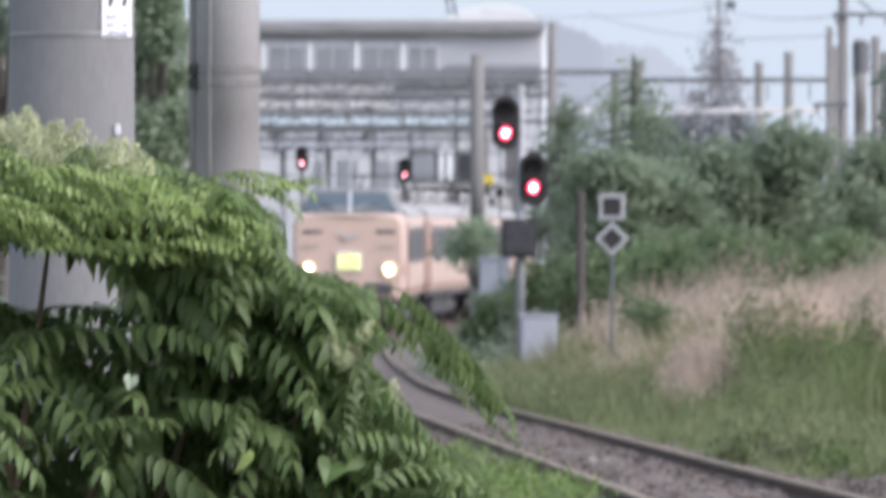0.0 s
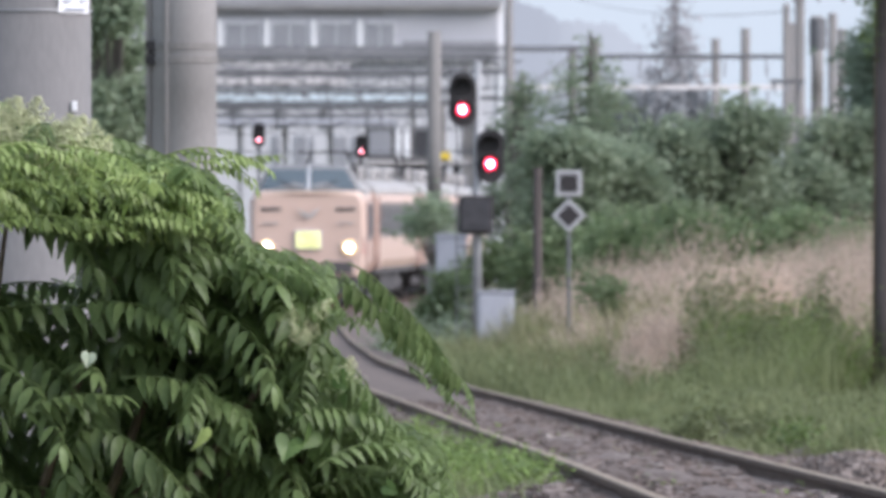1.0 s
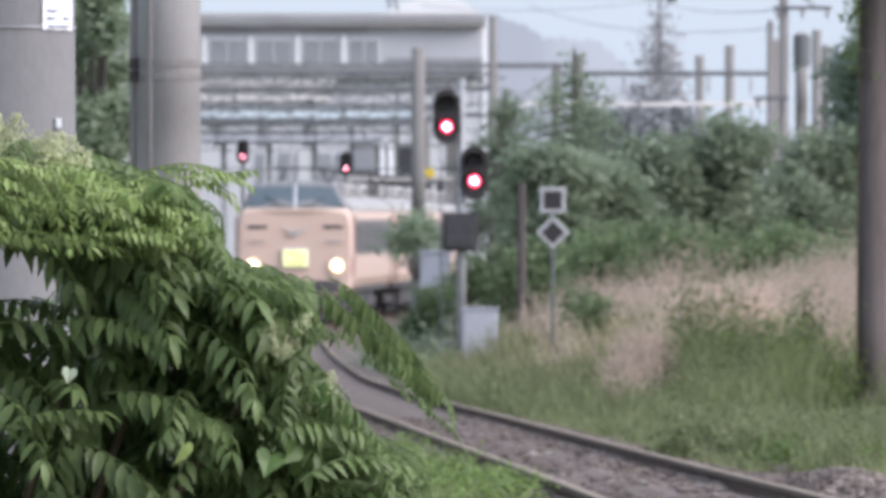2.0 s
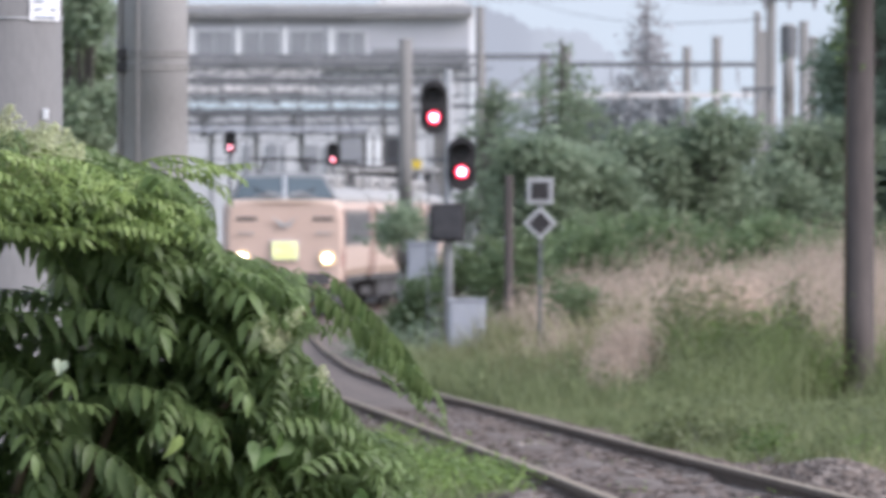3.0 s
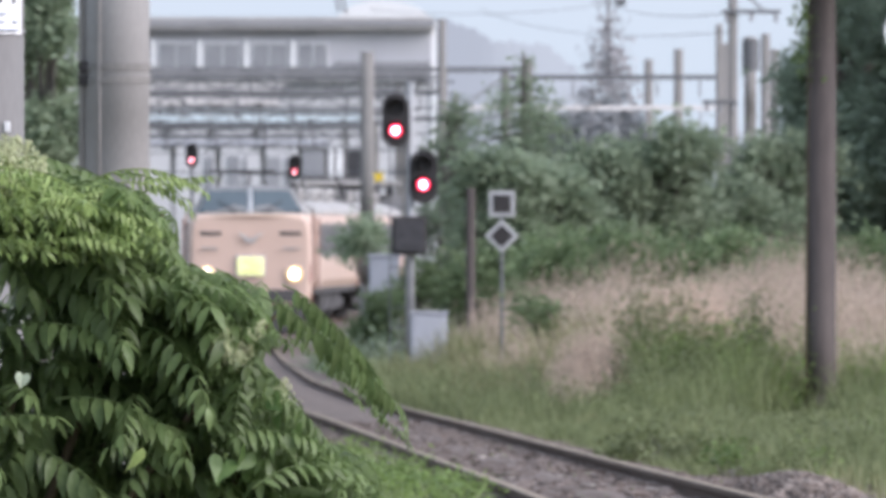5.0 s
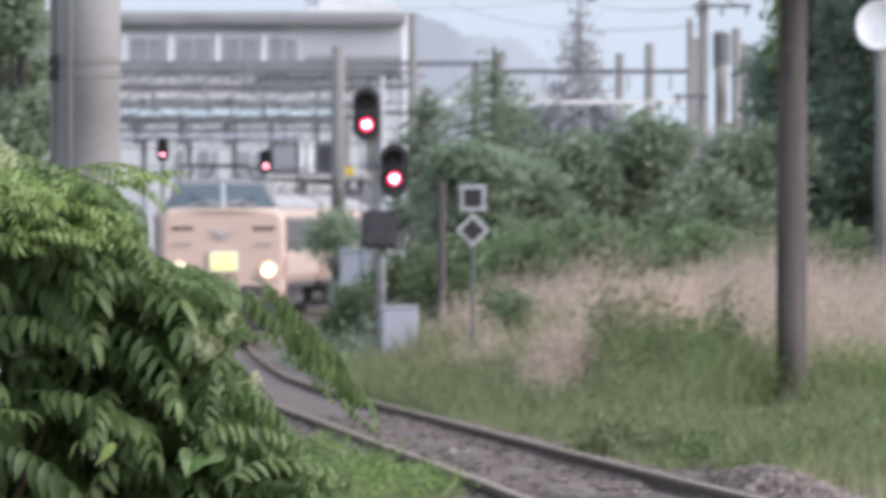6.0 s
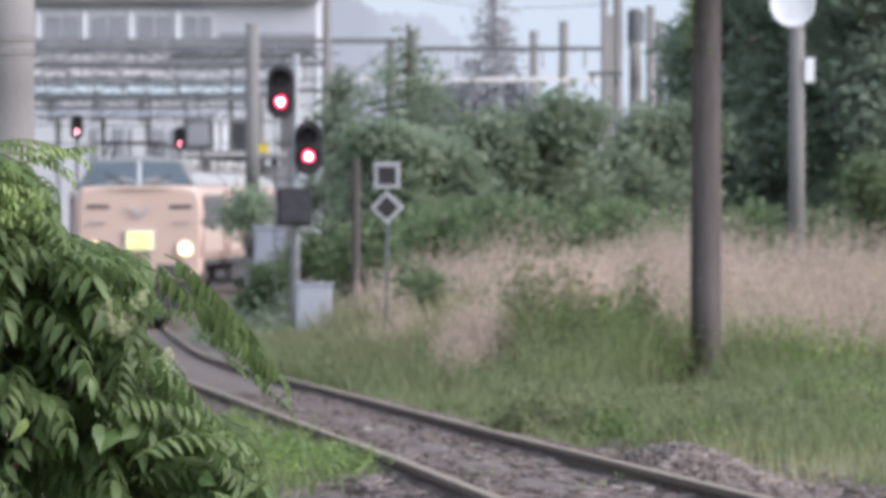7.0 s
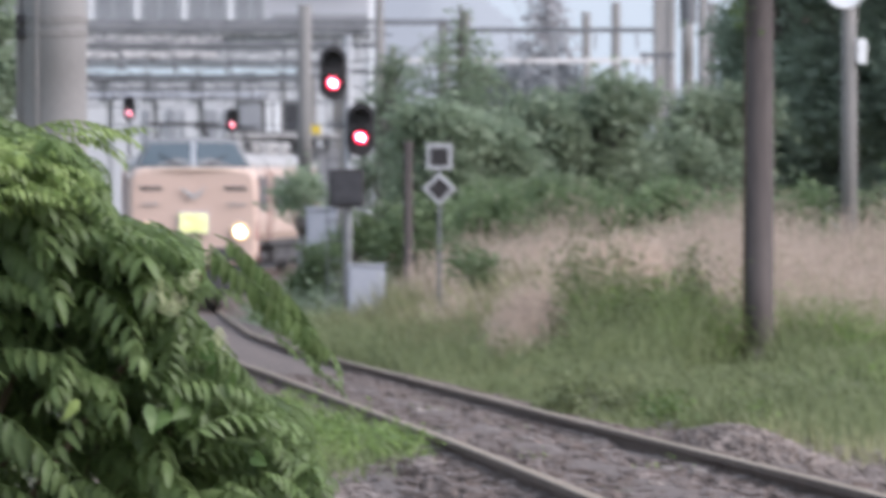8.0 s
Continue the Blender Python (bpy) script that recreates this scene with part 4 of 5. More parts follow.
# ---- grass, weeds and reeds
def blades(n, place, height, width, lean, material, name, label, plume=False):
    """n thin blades or stalks in one object. place(k) gives x and y arrays."""
    x, y, hs = place(n)
    z = ground_z(x, y) - 0.03
    h = height * (0.55 + 0.7 * rng.random(n)) * hs
    a = rng.random(n) * 2 * math.pi
    l = lean * h * (0.3 + rng.random(n))
    ca, sa = np.cos(a), np.sin(a)
    wv = width * (0.6 + 0.8 * rng.random(n))
    th = rng.random(n) * 2 * math.pi
    wx, wy = np.cos(th) * wv, np.sin(th) * wv
    base = np.stack([x, y, z], 1)
    mid = base + np.stack([ca * l * 0.3, sa * l * 0.3, h * 0.55], 1)
    tip = base + np.stack([ca * l, sa * l, h], 1)
    side = np.stack([wx, wy, np.zeros(n)], 1)
    if plume:
        v = np.stack([base - side * 0.25, base + side * 0.25, mid + side * 0.35, tip, mid - side * 0.35, mid + (tip - mid) * 0.45 + side * 1.5, mid + (tip - mid) * 0.45 - side * 1.5], 1).reshape(-1, 3)
        f = [q for i in range(n) for q in ((7 * i, 7 * i + 1, 7 * i + 2, 7 * i + 4), (7 * i + 4, 7 * i + 2, 7 * i + 5, 7 * i + 6), (7 * i + 6, 7 * i + 5, 7 * i + 3))]
    else:
        v = np.stack([base - side, base + side, mid + side * 0.8, tip, mid - side * 0.8], 1).reshape(-1, 3)
        f = [q for i in range(n) for q in ((5 * i, 5 * i + 1, 5 * i + 2, 5 * i + 4), (5 * i + 4, 5 * i + 2, 5 * i + 3))]
    return tagged(raw(name, v, f, material), label, "grass", kind="stuff")


def strip(y0, y1, o0, o1, patch=0.0, freq=0.5):
    """Places between two distances and two offsets from the track, in patches."""
    def place(n):
        y = y0 + (y1 - y0) * rng.random(n)
        x = track_x(y) + o0 + (o1 - o0) * rng.random(n)
        q = 0.5 + 0.25 * np.sin(x * freq * 2.3 + y * freq * 0.41 + 1) + 0.25 * np.sin(x * freq * 4.1 - y * freq * 0.9)
        hs = 0.6 + 0.7 * q
        keep = (q > patch) & (((x - 4.6) / 0.75) ** 2 + ((y - 91) / 14) ** 2 > 1) & (((x - 2.5) / 0.6) ** 2 + ((y - 56) / 5.5) ** 2 > 1)
        return x[keep], y[keep], hs[keep]
    def fill(n):
        xs, ys, hh = place(n * 4)
        return xs[:n], ys[:n], hh[:n]
    return fill


def wedge(y0, y1, edge0, edge1, wide):
    """Places right of a line that leads from offset edge0 at y0 to edge1 at y1."""
    def place(n):
        y = y0 + (y1 - y0) * rng.random(n)
        e = edge0 + (edge1 - edge0) * (y - y0) / (y1 - y0)
        x = track_x(y) + e + wide * rng.random(n) ** 1.3
        hs = 0.85 + 0.28 * np.sin(x * 0.9 + y * 0.2) * np.sin(y * 0.33 + 1) + 0.17 * np.sin(x * 2.3 + 0.7) + 0.1 * np.sin(x * 5.1 + y)
        return x, y, hs
    return place


def clump(xc, yc, sx, sy):
    def place(n):
        x, y = rng.normal(xc, sx, n), rng.normal(yc, sy, n)
        return x, y, 0.35 + 0.75 * np.exp(-((x - xc) / (2.2 * sx)) ** 2 - ((y - yc) / (2.2 * sy)) ** 2)
    return place


def plumes(n, place, height, stem, flake, lean, material, name, label, heads=9):
    """Reeds: a thin stalk and a loose head of small flakes on its upper third, all in one object."""
    x, y, hs = place(n)
    n = len(x)
    base = np.stack([x, y, ground_z(x, y) - 0.03], 1)
    h = height * (0.6 + 0.55 * rng.random(n)) * hs
    a = rng.normal(0.2, 1.3, n)
    l = lean * h * (0.2 + rng.random(n))
    top = base + np.stack([np.cos(a) * l, np.sin(a) * l, h], 1)
    th = rng.random(n) * 2 * math.pi
    side = np.stack([np.cos(th), np.sin(th), np.zeros(n)], 1) * stem
    v = [np.stack([base - side, base + side, top], 1).reshape(-1, 3)]
    f = [(3 * i, 3 * i + 1, 3 * i + 2) for i in range(n)]
    k0 = 3 * n
    for q in range(heads):
        t = 0.60 + 0.42 * rng.random(n)[:, None]
        c = base + (top - base) * t + rng.normal(size=(n, 3)) * flake * (0.8, 0.8, 0.5)
        d = rng.normal(size=(n, 3)) * (0.6, 0.6, 1.0)
        d *= (flake * (0.6 + 0.9 * rng.random(n)) / np.linalg.norm(d, axis=1))[:, None]
        w = np.cross(d, rng.normal(size=(n, 3)))
        w *= (0.35 * flake / np.linalg.norm(w, axis=1))[:, None]
        v.append(np.stack([c - d, c + w, c + d, c - w], 1).reshape(-1, 3))
        f += [(k0 + 4 * i, k0 + 4 * i + 1, k0 + 4 * i + 2, k0 + 4 * i + 3) for i in range(n)]
        k0 += 4 * n
    return tagged(raw(name, np.concatenate(v), f, material), label, "reeds", kind="stuff")


def slope(x0, y0, x1, y1, spread, low):
    """Places along a line in the plan, short at its start and tall at its end."""
    def place(n):
        q = rng.random(n) ** 0.6
        x = x0 + (x1 - x0) * q + rng.normal(0, spread, n)
        y = y0 + (y1 - y0) * q + rng.normal(0, spread * 4, n)
        return x, y, low + (1 - low) * q + 0.12 * np.sin(x * 5.3 + 1) * np.sin(y * 0.9)
    return place


# low growth between the rail and the bank, in patches on bare earth
blades(9000, strip(70, 105, 1.0, 2.2, 0.5, 0.9), 0.16, 0.006, 0.6, "grass", "grass", "thin green grass on bare earth by the rail")
blades(24000, strip(70, 105, 1.9, 9.0, 0.25), 0.26, 0.006, 0.5, "grass", "grass", "ankle-high green grass on the bank")
blades(40000, strip(100, 150, 1.1, 9.0), 0.46, 0.007, 0.5, "grass", "grass", "knee-high green grass on the bank")
blades(14000, strip(106, 150, 1.4, 9.0, 0.4), 0.6, 0.006, 0.4, "reed_green", "grass", "half-dry yellowish grass on the bank")
blades(17000, strip(40, 80, 1.9, 6.5, 0.35, 0.7), 0.24, 0.005, 0.5, "grass", "grass", "short green grass beside the track")
blades(12000, strip(44, 104, 1.5, 8.5, 0.4, 0.8), 0.20, 0.004, 0.5, "reed_green", "grass", "thin half-dry grass beside the track")
blades(22000, strip(120, 215, 1.2, 5.0), 0.40, 0.010, 0.5, "grass", "grass", "dull green grass along the far track")
plumes(30000, wedge(108, 150, 3.3, 2.7, 10.0), 1.38, 0.003, 0.020, 0.30, "reed", "reeds", "tall dry pinkish-tan reeds")
plumes(11000, slope(2.45, 104.5, 3.8, 110.0, 0.17, 0.42), 1.42, 0.003, 0.018, 0.30, "reed", "reeds", "dry pinkish-tan reeds that rise from the rail to the bank")
plumes(4000, slope(2.3, 124.0, 3.2, 128.0, 0.30, 0.7), 0.80, 0.003, 0.020, 0.3, "reed", "reeds", "low dry tan reeds round a marker post")
plumes(6000, wedge(104, 112, 4.2, 4.0, 8.0), 1.05, 0.003, 0.018, 0.36, "reed", "reeds", "dry reed heads among green growth", 7)
blades(16000, wedge(106, 150, 2.8, 2.2, 9.0), 0.95, 0.005, 0.45, "reed_green", "reeds", "half-green reeds among dry ones", plume=True)
blades(13000, wedge(103.8, 109, 2.9, 3.3, 6.0), 0.70, 0.006, 0.5, "grass", "grass", "tall green grass in front of dry reeds")
blades(12000, wedge(92, 104, 1.9, 2.3, 7.0), 0.26, 0.006, 0.5, "grass", "grass", "low green grass below the reeds")
blades(7000, slope(2.55, 100.0, 4.3, 104.5, 0.18, 0.16), 0.85, 0.005, 0.5, "grass", "grass", "green grass that rises to the bank")
blades(7000, wedge(104.2, 108, 3.0, 3.4, 6.0), 0.85, 0.005, 0.5, "weed_fresh", "grass", "fresh green grass tufts round the wooden pole")
blades(9000, strip(58, 95, 3.2, 9.0, 0.4), 0.22, 0.006, 0.5, "weed_fresh", "weeds", "bright green weeds")
blades(6000, strip(54, 74, -2.4, -0.75, 0.45, 0.9), 0.10, 0.005, 0.8, "weed", "weeds", "bright green weeds beside the near rail")
blades(12000, strip(50, 150, -3.0, -0.8, 0.2, 0.5), 0.20, 0.007, 0.7, "grass", "grass", "green grass left of the track")
blades(7000, strip(34, 110, -0.5, 0.5, 0.55, 0.9), 0.10, 0.005, 0.9, "weed", "weeds", "small weeds between the rails")


def leafy(n_clumps, place, h, r, size, per, material, name, label):
    """Broad-leaved weeds in uneven clumps, one object."""
    x, y, hs = place(n_clumps)
    hh = h * hs * (0.5 + 0.8 * rng.random(len(x)))
    c = np.stack([x, y, ground_z(x, y) + hh * 0.5], 1)
    rr = r * (0.5 + rng.random(len(x)))
    v, f = leaf_cloud(c, np.stack([rr, rr, hh * 0.55], 1), len(x) * per, size, shell=0.25)
    return tagged(raw(name, v, f, material), label, "weeds", kind="stuff")


leafy(240, strip(66, 106, 1.9, 8.0, 0.35), 0.30, 0.22, 0.022, 70, "grass", "weeds", "broad-leaved green weeds on the bank")
leafy(90, strip(104, 150, 1.2, 4.5, 0.2), 0.5, 0.40, 0.04, 100, "grass", "weeds", "broad-leaved dull green weeds")
leafy(46, strip(62, 100, 1.7, 8.0, 0.5, 0.8), 0.24, 0.20, 0.022, 80, "weed_fresh", "weeds", "bright leafy weeds on the bank")
leafy(120, wedge(104.4, 108, 2.75, 3.1, 2.1), 1.15, 0.26, 0.026, 150, "grass", "weeds", "tall leafy green weeds before the reeds")
leafy(90, slope(2.6, 100.5, 4.4, 105.0, 0.16, 0.16), 1.15, 0.20, 0.026, 120, "grass", "weeds", "leafy green weeds that rise to the bank")
leafy(30, slope(2.9, 101.5, 4.5, 105.0, 0.2, 0.16), 1.1, 0.20, 0.026, 110, "weed_fresh", "weeds", "fresh leafy weeds that rise to the bank")
leafy(60, wedge(104.4, 107.5, 3.0, 3.4, 5.5), 0.85, 0.22, 0.028, 110, "weed_fresh", "weeds", "tall fresh green weeds before the reeds")
leafy(60, strip(150, 215, 1.2, 3.5, 0.1), 0.6, 0.5, 0.06, 80, "tree_leaf", "weeds", "grey-green weeds along the far track")
leafy(60, wedge(102, 116, 5.5, 5.0, 6.0), 0.7, 0.32, 0.035, 80, "weed_fresh", "weeds", "fresh green weeds among reeds")
leafy(110, strip(53, 78, -1.9, -0.74, 0.42, 1.1), 0.22, 0.15, 0.018, 95, "weed_fresh", "weeds", "bright leafy weeds beside the near rail")
leafy(18, strip(46, 75, -0.4, 0.4, 0.6, 1.3), 0.09, 0.13, 0.012, 80, "weed_fresh", "weeds", "low leafy weeds between the rails")


def stones(n, place, size, name, label, mound=None, material="stone"):
    x, y, _ = place(n)
    z = ground_z(x, y) if mound is None else mound(x, y)
    n = len(x)
    cube = np.array([(-1, -1, -1), (1, -1, -1), (1, 1, -1), (-1, 1, -1), (-1, -1, 1), (1, -1, 1), (1, 1, 1), (-1, 1, 1)], float)
    s = size * (0.4 + 0.9 * rng.random(n))
    v = cube[None] * s[:, None, None] * (0.55 + 0.7 * rng.random((n, 8, 1))) * np.array((1, 1, 0.65))
    a = rng.random(n) * 6.28
    c, d = np.cos(a)[:, None], np.sin(a)[:, None]
    v = np.stack([v[..., 0] * c - v[..., 1] * d, v[..., 0] * d + v[..., 1] * c, v[..., 2]], 2) + np.stack([x, y, z], 1)[:, None]
    q = ((0, 3, 2, 1), (4, 5, 6, 7), (0, 1, 5, 4), (1, 2, 6, 5), (2, 3, 7, 6), (3, 0, 4, 7))
    f = [tuple(8 * i + k for k in face) for i in range(n) for face in q]
    return tagged(raw(name, v.reshape(-1, 3), f, material), label, "stones", kind="stuff")


def bed_z(x, y):
    return track_z(y) - 0.082 - 0.11 * np.clip((abs(x - track_x(y)) - 0.9) / 0.4, 0, 1)


def heap_z(x, y):
    return ground_z(x, y) + 0.24 * np.exp(-((x - 2.55) / 0.42) ** 2 - ((y - 56) / 3.5) ** 2) * rng.random(len(x)) ** 0.2


stones(900, strip(28, 80, -1.0, 1.0), 0.034, "ballast_stones", "larger pale broken stones on the ballast", bed_z)
stones(12000, strip(27, 55, -2.6, -0.85), 0.026, "gravel", "grey gravel beside the near rail", lambda x, y: ground_z(x, y) + 0.01, "stone_grey")
stones(17000, strip(26, 100, -1.35, 1.4), 0.028, "ballast_stones", "loose brown-grey ballast stones", bed_z)
stones(26, strip(40, 75, -0.5, 0.5), 0.042, "pale_stones", "pale broken stones between the rails", bed_z, "stone_pale")
stones(45, strip(42, 56, -2.4, -0.8), 0.035, "pale_stones", "pale stones and chips beside the rail", None, "stone_pale")
stones(9000, strip(50, 112, 1.0, 2.1), 0.026, "gravel", "brown-grey gravel at the edge of the bank", lambda x, y: ground_z(x, y) + 0.005)
stones(9000, clump(2.62, 57, 0.36, 2.6), 0.022, "gravel_heap", "low heap of pale grey-brown gravel", heap_z, "stone_grey")


# ---- station and yard, far behind the train
def station():
    d = 520.0
    xl, xr, xw = -18.360, 5.039, -0.261
    s = thing("station_building", pose(0, d, 0), "grey overbridge station building with a row of windows", "station")
    part("upper_wall", box(B(), xl, xr, 0, 14, 12.178, 14.784), "wall_grey", s)
    part("lower_wall", box(B(), xl, xr, 0.6, 13, -0.2, 12.178 - 0.004), "wall_pale", s)
    r = part("roof", box(B(), xl - 0.3, xr + 0.15, -0.6, 14.5, 14.784, 15.421), "roof_grey", s)
    part("fascia", box(B(), xl - 0.3, xr + 0.17, -0.68, -0.6, 14.958, 15.248), "band_grey", r)
    part("gutter", box(B(), xl, -0.840, -0.3, 0.0, 14.552, 14.700), "band_grey", s)
    part("end_wall", box(B(), xr + 0.004, 5.328, 0.5, 12, -0.2, 15.248), "white", s, "bright white end wall")
    part("sill_band", box(B(), 0.15, xr, -0.12, 0.0, 12.873, 13.162), "band_grey", s)
    part("sill_band", box(B(), xl, xr, -0.2, 0.0, 12.48, 12.66), "band_grey", s)
    part("drain_pipe", box(B(), 2.635, 2.954, -0.25, 0.0, 14.726, 15.161), "band_grey", s)
    for x0, x1 in ((-17.723, -15.898), (-15.609, -13.784), (-13.437, -11.612), (-11.265, -9.441), (-8.948, -7.066), (-6.574, -4.691), (-4.170, -2.317), (-1.795, -0.232)):
        w = part("window", box(B(), x0, x1, -0.06, 0.02, 12.72, 14.12), "white", s)
        m = (x0 + x1) / 2
        for p0, p1 in ((x0 + 0.05, m - 0.03), (m + 0.03, x1 - 0.05)):
            part("pane", box(B(), p0, p1, -0.09, -0.05, 12.79, 14.06), "glass_far", w)
    for x0, x1 in ((-6.95, -6.69), (-4.55, -4.30), (-2.18, -1.92), (-9.32, -9.07), (-11.55, -11.33)):
        part("pilaster", box(B(), x0, x1, -0.16, 0.0, 12.74, 14.25), "white", s)
    # vaulted white hall behind
    bm = B()
    xa, xb = 0.207, 6.008
    ring = [(xa + (xb - xa) * (0.5 - 0.5 * math.cos(k / 10 * math.pi)), 17.778 + (19.125 - 17.778) * math.sin(k / 10 * math.pi)) for k in range(11)]
    loft(bm, [[(xa, -0.2), (xb, -0.2)] + ring[::-1]] * 2, (100.0, 125.0))
    part("hall_roof", bm, "white", s, "white rounded hall roof behind")


station()


def canopy(d, x0, x1, z, thick, depth, material, label, legs):
    c = thing("platform_canopy", pose(0, d, 0), label, "canopy", "platform canopies")
    part("roof", box(B(), x0, x1, 0, depth, z, z + thick * 0.55), "band_grey", c)
    n = max(3, int((x1 - x0) / 1.1))
    for k in range(n):
        a = x0 + (x1 - x0) * k / n
        part("panel", box(B(), a, a + (x1 - x0) / n - 0.05, -0.08, 0, z + thick * 0.05, z + thick), material, c)
    for k in range(legs):
        x = x0 + (x1 - x0) * (k + 0.5) / legs
        part("column", box(B(), x - 0.11, x + 0.11, depth * 0.5 - 0.1, depth * 0.5 + 0.1, -0.2, z), "galv", c)


canopy(480, -12.938, -2.245, 10.719, 0.50, 3, "canopy", "long platform canopy with whitish panels", 5)
canopy(470, -12.668, -2.460, 10.057, 0.36, 3, "canopy", "long platform canopy with whitish panels", 5)
canopy(440, -12.350, 1.568, 8.485, 0.75, 6, "canopy_blue", "wide pale blue platform canopy", 7)
canopy(400, -10.782, -0.089, 7.186, 0.20, 3, "box_grey", "low grey platform canopy", 6)


def shed():
    """Platform buildings and a stabled vehicle between canopy and train."""
    s = thing("platform_building", pose(0, 415, 0), "pale grey platform building with doors", "building")
    part("wall", box(B(), -12.341, -1.479, 0, 4, -0.2, 7.166), "wall_pale", s)
    for x0, x1 in ((-5.177, -4.900), (-4.252, -3.836), (-3.605, -3.513), (-2.773, -2.172), (-1.941, -1.664)):
        part("door", box(B(), x0, x1, -0.08, 0.02, 5.479, 6.912), "glass_far", s)
    r = thing("maintenance_vehicle", pose(0, 345, 0), "dark rail vehicle with two white panels and roof gear", "rail vehicle")
    part("body", box(B(), -1.114, 1.191, 0, 6, 0.9, 6.334, 0.05), "equip", r)
    for x0, x1 in ((-0.154, 0.038), (0.115, 0.346)):
        part("panel", box(B(), x0, x1, -0.05, 0.02, 5.258, 6.334, 0.02), "white", r)
    part("window", box(B(), -1.038, -0.307, -0.04, 0.02, 5.335, 6.219, 0.02), "glass_far", r)
    part("window", box(B(), 0.538, 1.038, -0.04, 0.02, 5.335, 6.219, 0.02), "ink", r)
    part("deck", box(B(), -1.518, 2.325, -0.3, 6.2, 5.028, 5.200, 0.03), "roof_grey", r)
    for x in (-1.038, -0.615, -0.269, 0.307, 0.730, 1.114, 1.499, 1.921):
        part("roof_gear", box(B(), x - 0.13, x + 0.13, -0.25, 0.3, 4.720, 4.989, 0.02), "black", r)
    part("lower_body", box(B(), -1.518, 2.325, 0.4, 6, 0.4, 4.720), "band_grey", r)
    for x in (-0.941, 2.133):
        part("wheel", rod(B(), (x, 0.5, 0.0), (x, 5, 0.0), 0.9, n=20), "under", r)
    g = thing("yellow_sign", pose(1.492, 335, gp(1.492, 335)), "small yellow trackside sign on a post", "railway sign")
    b0 = gp(1.492, 335)
    part("board", box(B(), -0.17, 0.17, -0.03, 0.03, 5.076 - b0, 5.356 - b0, 0.01), "yellow", g)
    part("post", rod(B(), (0, 0.05, -0.1), (0, 0.05, 5.337 - b0), 0.04, n=8), "steel", g)


shed()


# ---- overhead line: gantries, poles and wires
def line_pole(d, x, ztop, r, material="concrete_dark", label="grey concrete overhead line pole"):
    ring_pole("line_pole", x, d, gp(x, d) - 0.1, ztop, r, r * 0.9, material, label, group="line poles")


def gantry(d, x0, x1, z, h, label, metal="steel"):
    g = thing("line_gantry", pose(0, d, 0), label, "gantry", "overhead line gantries")
    for zz in (z, z + h):
        c = 0.06 if h > 0.15 else 0.035
        part("chord", box(B(), x0, x1, -c, c, zz - c, zz + c), metal, g)
    n = max(3, int((x1 - x0) / 0.9))
    for k in range(n):
        a, b = x0 + (x1 - x0) * k / n, x0 + (x1 - x0) * (k + 1) / n
        if h > 0.15:
            part("brace", rod(B(), (a, 0, z if k % 2 else z + h), (b, 0, z + h if k % 2 else z), 0.035, n=6), "steel", g)
            part("upright", rod(B(), (a, 0.05, z), (a, 0.05, z + h), 0.03, n=6), "steel", g)
    # drop arms that carry the wires
    for k, x in enumerate(np.linspace(x0 + 1.5, x1 - 1.5, 7)):
        if h > 0.15:
            part("drop_arm", rod(rod(B(), (x, 0.1, z), (x, 0.1, z - 0.95), 0.04, n=6), (x, 0.1, z - 0.85), (x + 0.75, 0.1, z - 0.55), 0.025, n=6), "steel", g)
    for k, x in enumerate(np.linspace(x0 + 0.8, x1 - 0.8, 5)):
        bm = rod(B(), (x, -0.1, z), (x, -0.1, z - 0.65), 0.02, n=6)
        for q in range(4):
            rod(bm, (x, -0.1, z - 0.15 - q * 0.1), (x, -0.1, z - 0.19 - q * 0.1), 0.06, n=10)
        part("insulator", bm, "band_grey", g)
    for x in (x0, x1):
        part("leg", rod(B(), (x, 0, -0.2), (x, 0, z + h + 0.3), 0.15, 0.13, 14), "concrete_dark", g)
    return g


gantry(300, -9.089, 5.781, 7.965, 0.09, "slender overhead line gantry across the tracks")
gantry(350, -10.408, 3.820, 8.314, 0.5, "lattice overhead line gantry across the tracks")
gantry(385, -11.878, 2.487, 8.347, 0.5, "lattice overhead line gantry across the tracks")
beam = gantry(320, 3.849, 12.403, 7.20, 0.075, "light grey overhead line beam on concrete poles", "canopy")
part("strut", rod(B(), (7.95, -0.1, 7.25), (9.15, -0.1, 7.9), 0.05, n=8), "galv", beam, "slanting grey strut")
part("strut", rod(B(), (4.1, -0.1, 7.3), (5.3, -0.1, 8.15), 0.05, n=8), "galv", beam, "slanting grey strut")
gantry(318, 5.4, 12.3, 8.12, 0.075, "thin upper overhead line beam")
gantry(372, -11.2, 2.6, 7.55, 0.42, "low lattice overhead line gantry")
gantry(430, -13.985, 1.820, 7.992, 0.35, "low lattice gantry by the platforms")
line_pole(300, 3.224, 9.519, 0.13)
line_pole(340, 10.584, 9.219, 0.16)
line_pole(340, 11.588, 9.559, 0.17)
line_pole(335, 2.537, 8.322, 0.10)
line_pole(260, 10.700, 7.993, 0.17)
line_pole(265, 11.305, 8.191, 0.13)
line_pole(270, 11.758, 7.910, 0.12)
line_pole(275, 10.475, 8.702, 0.10)
line_pole(280, 10.822, 8.302, 0.13)

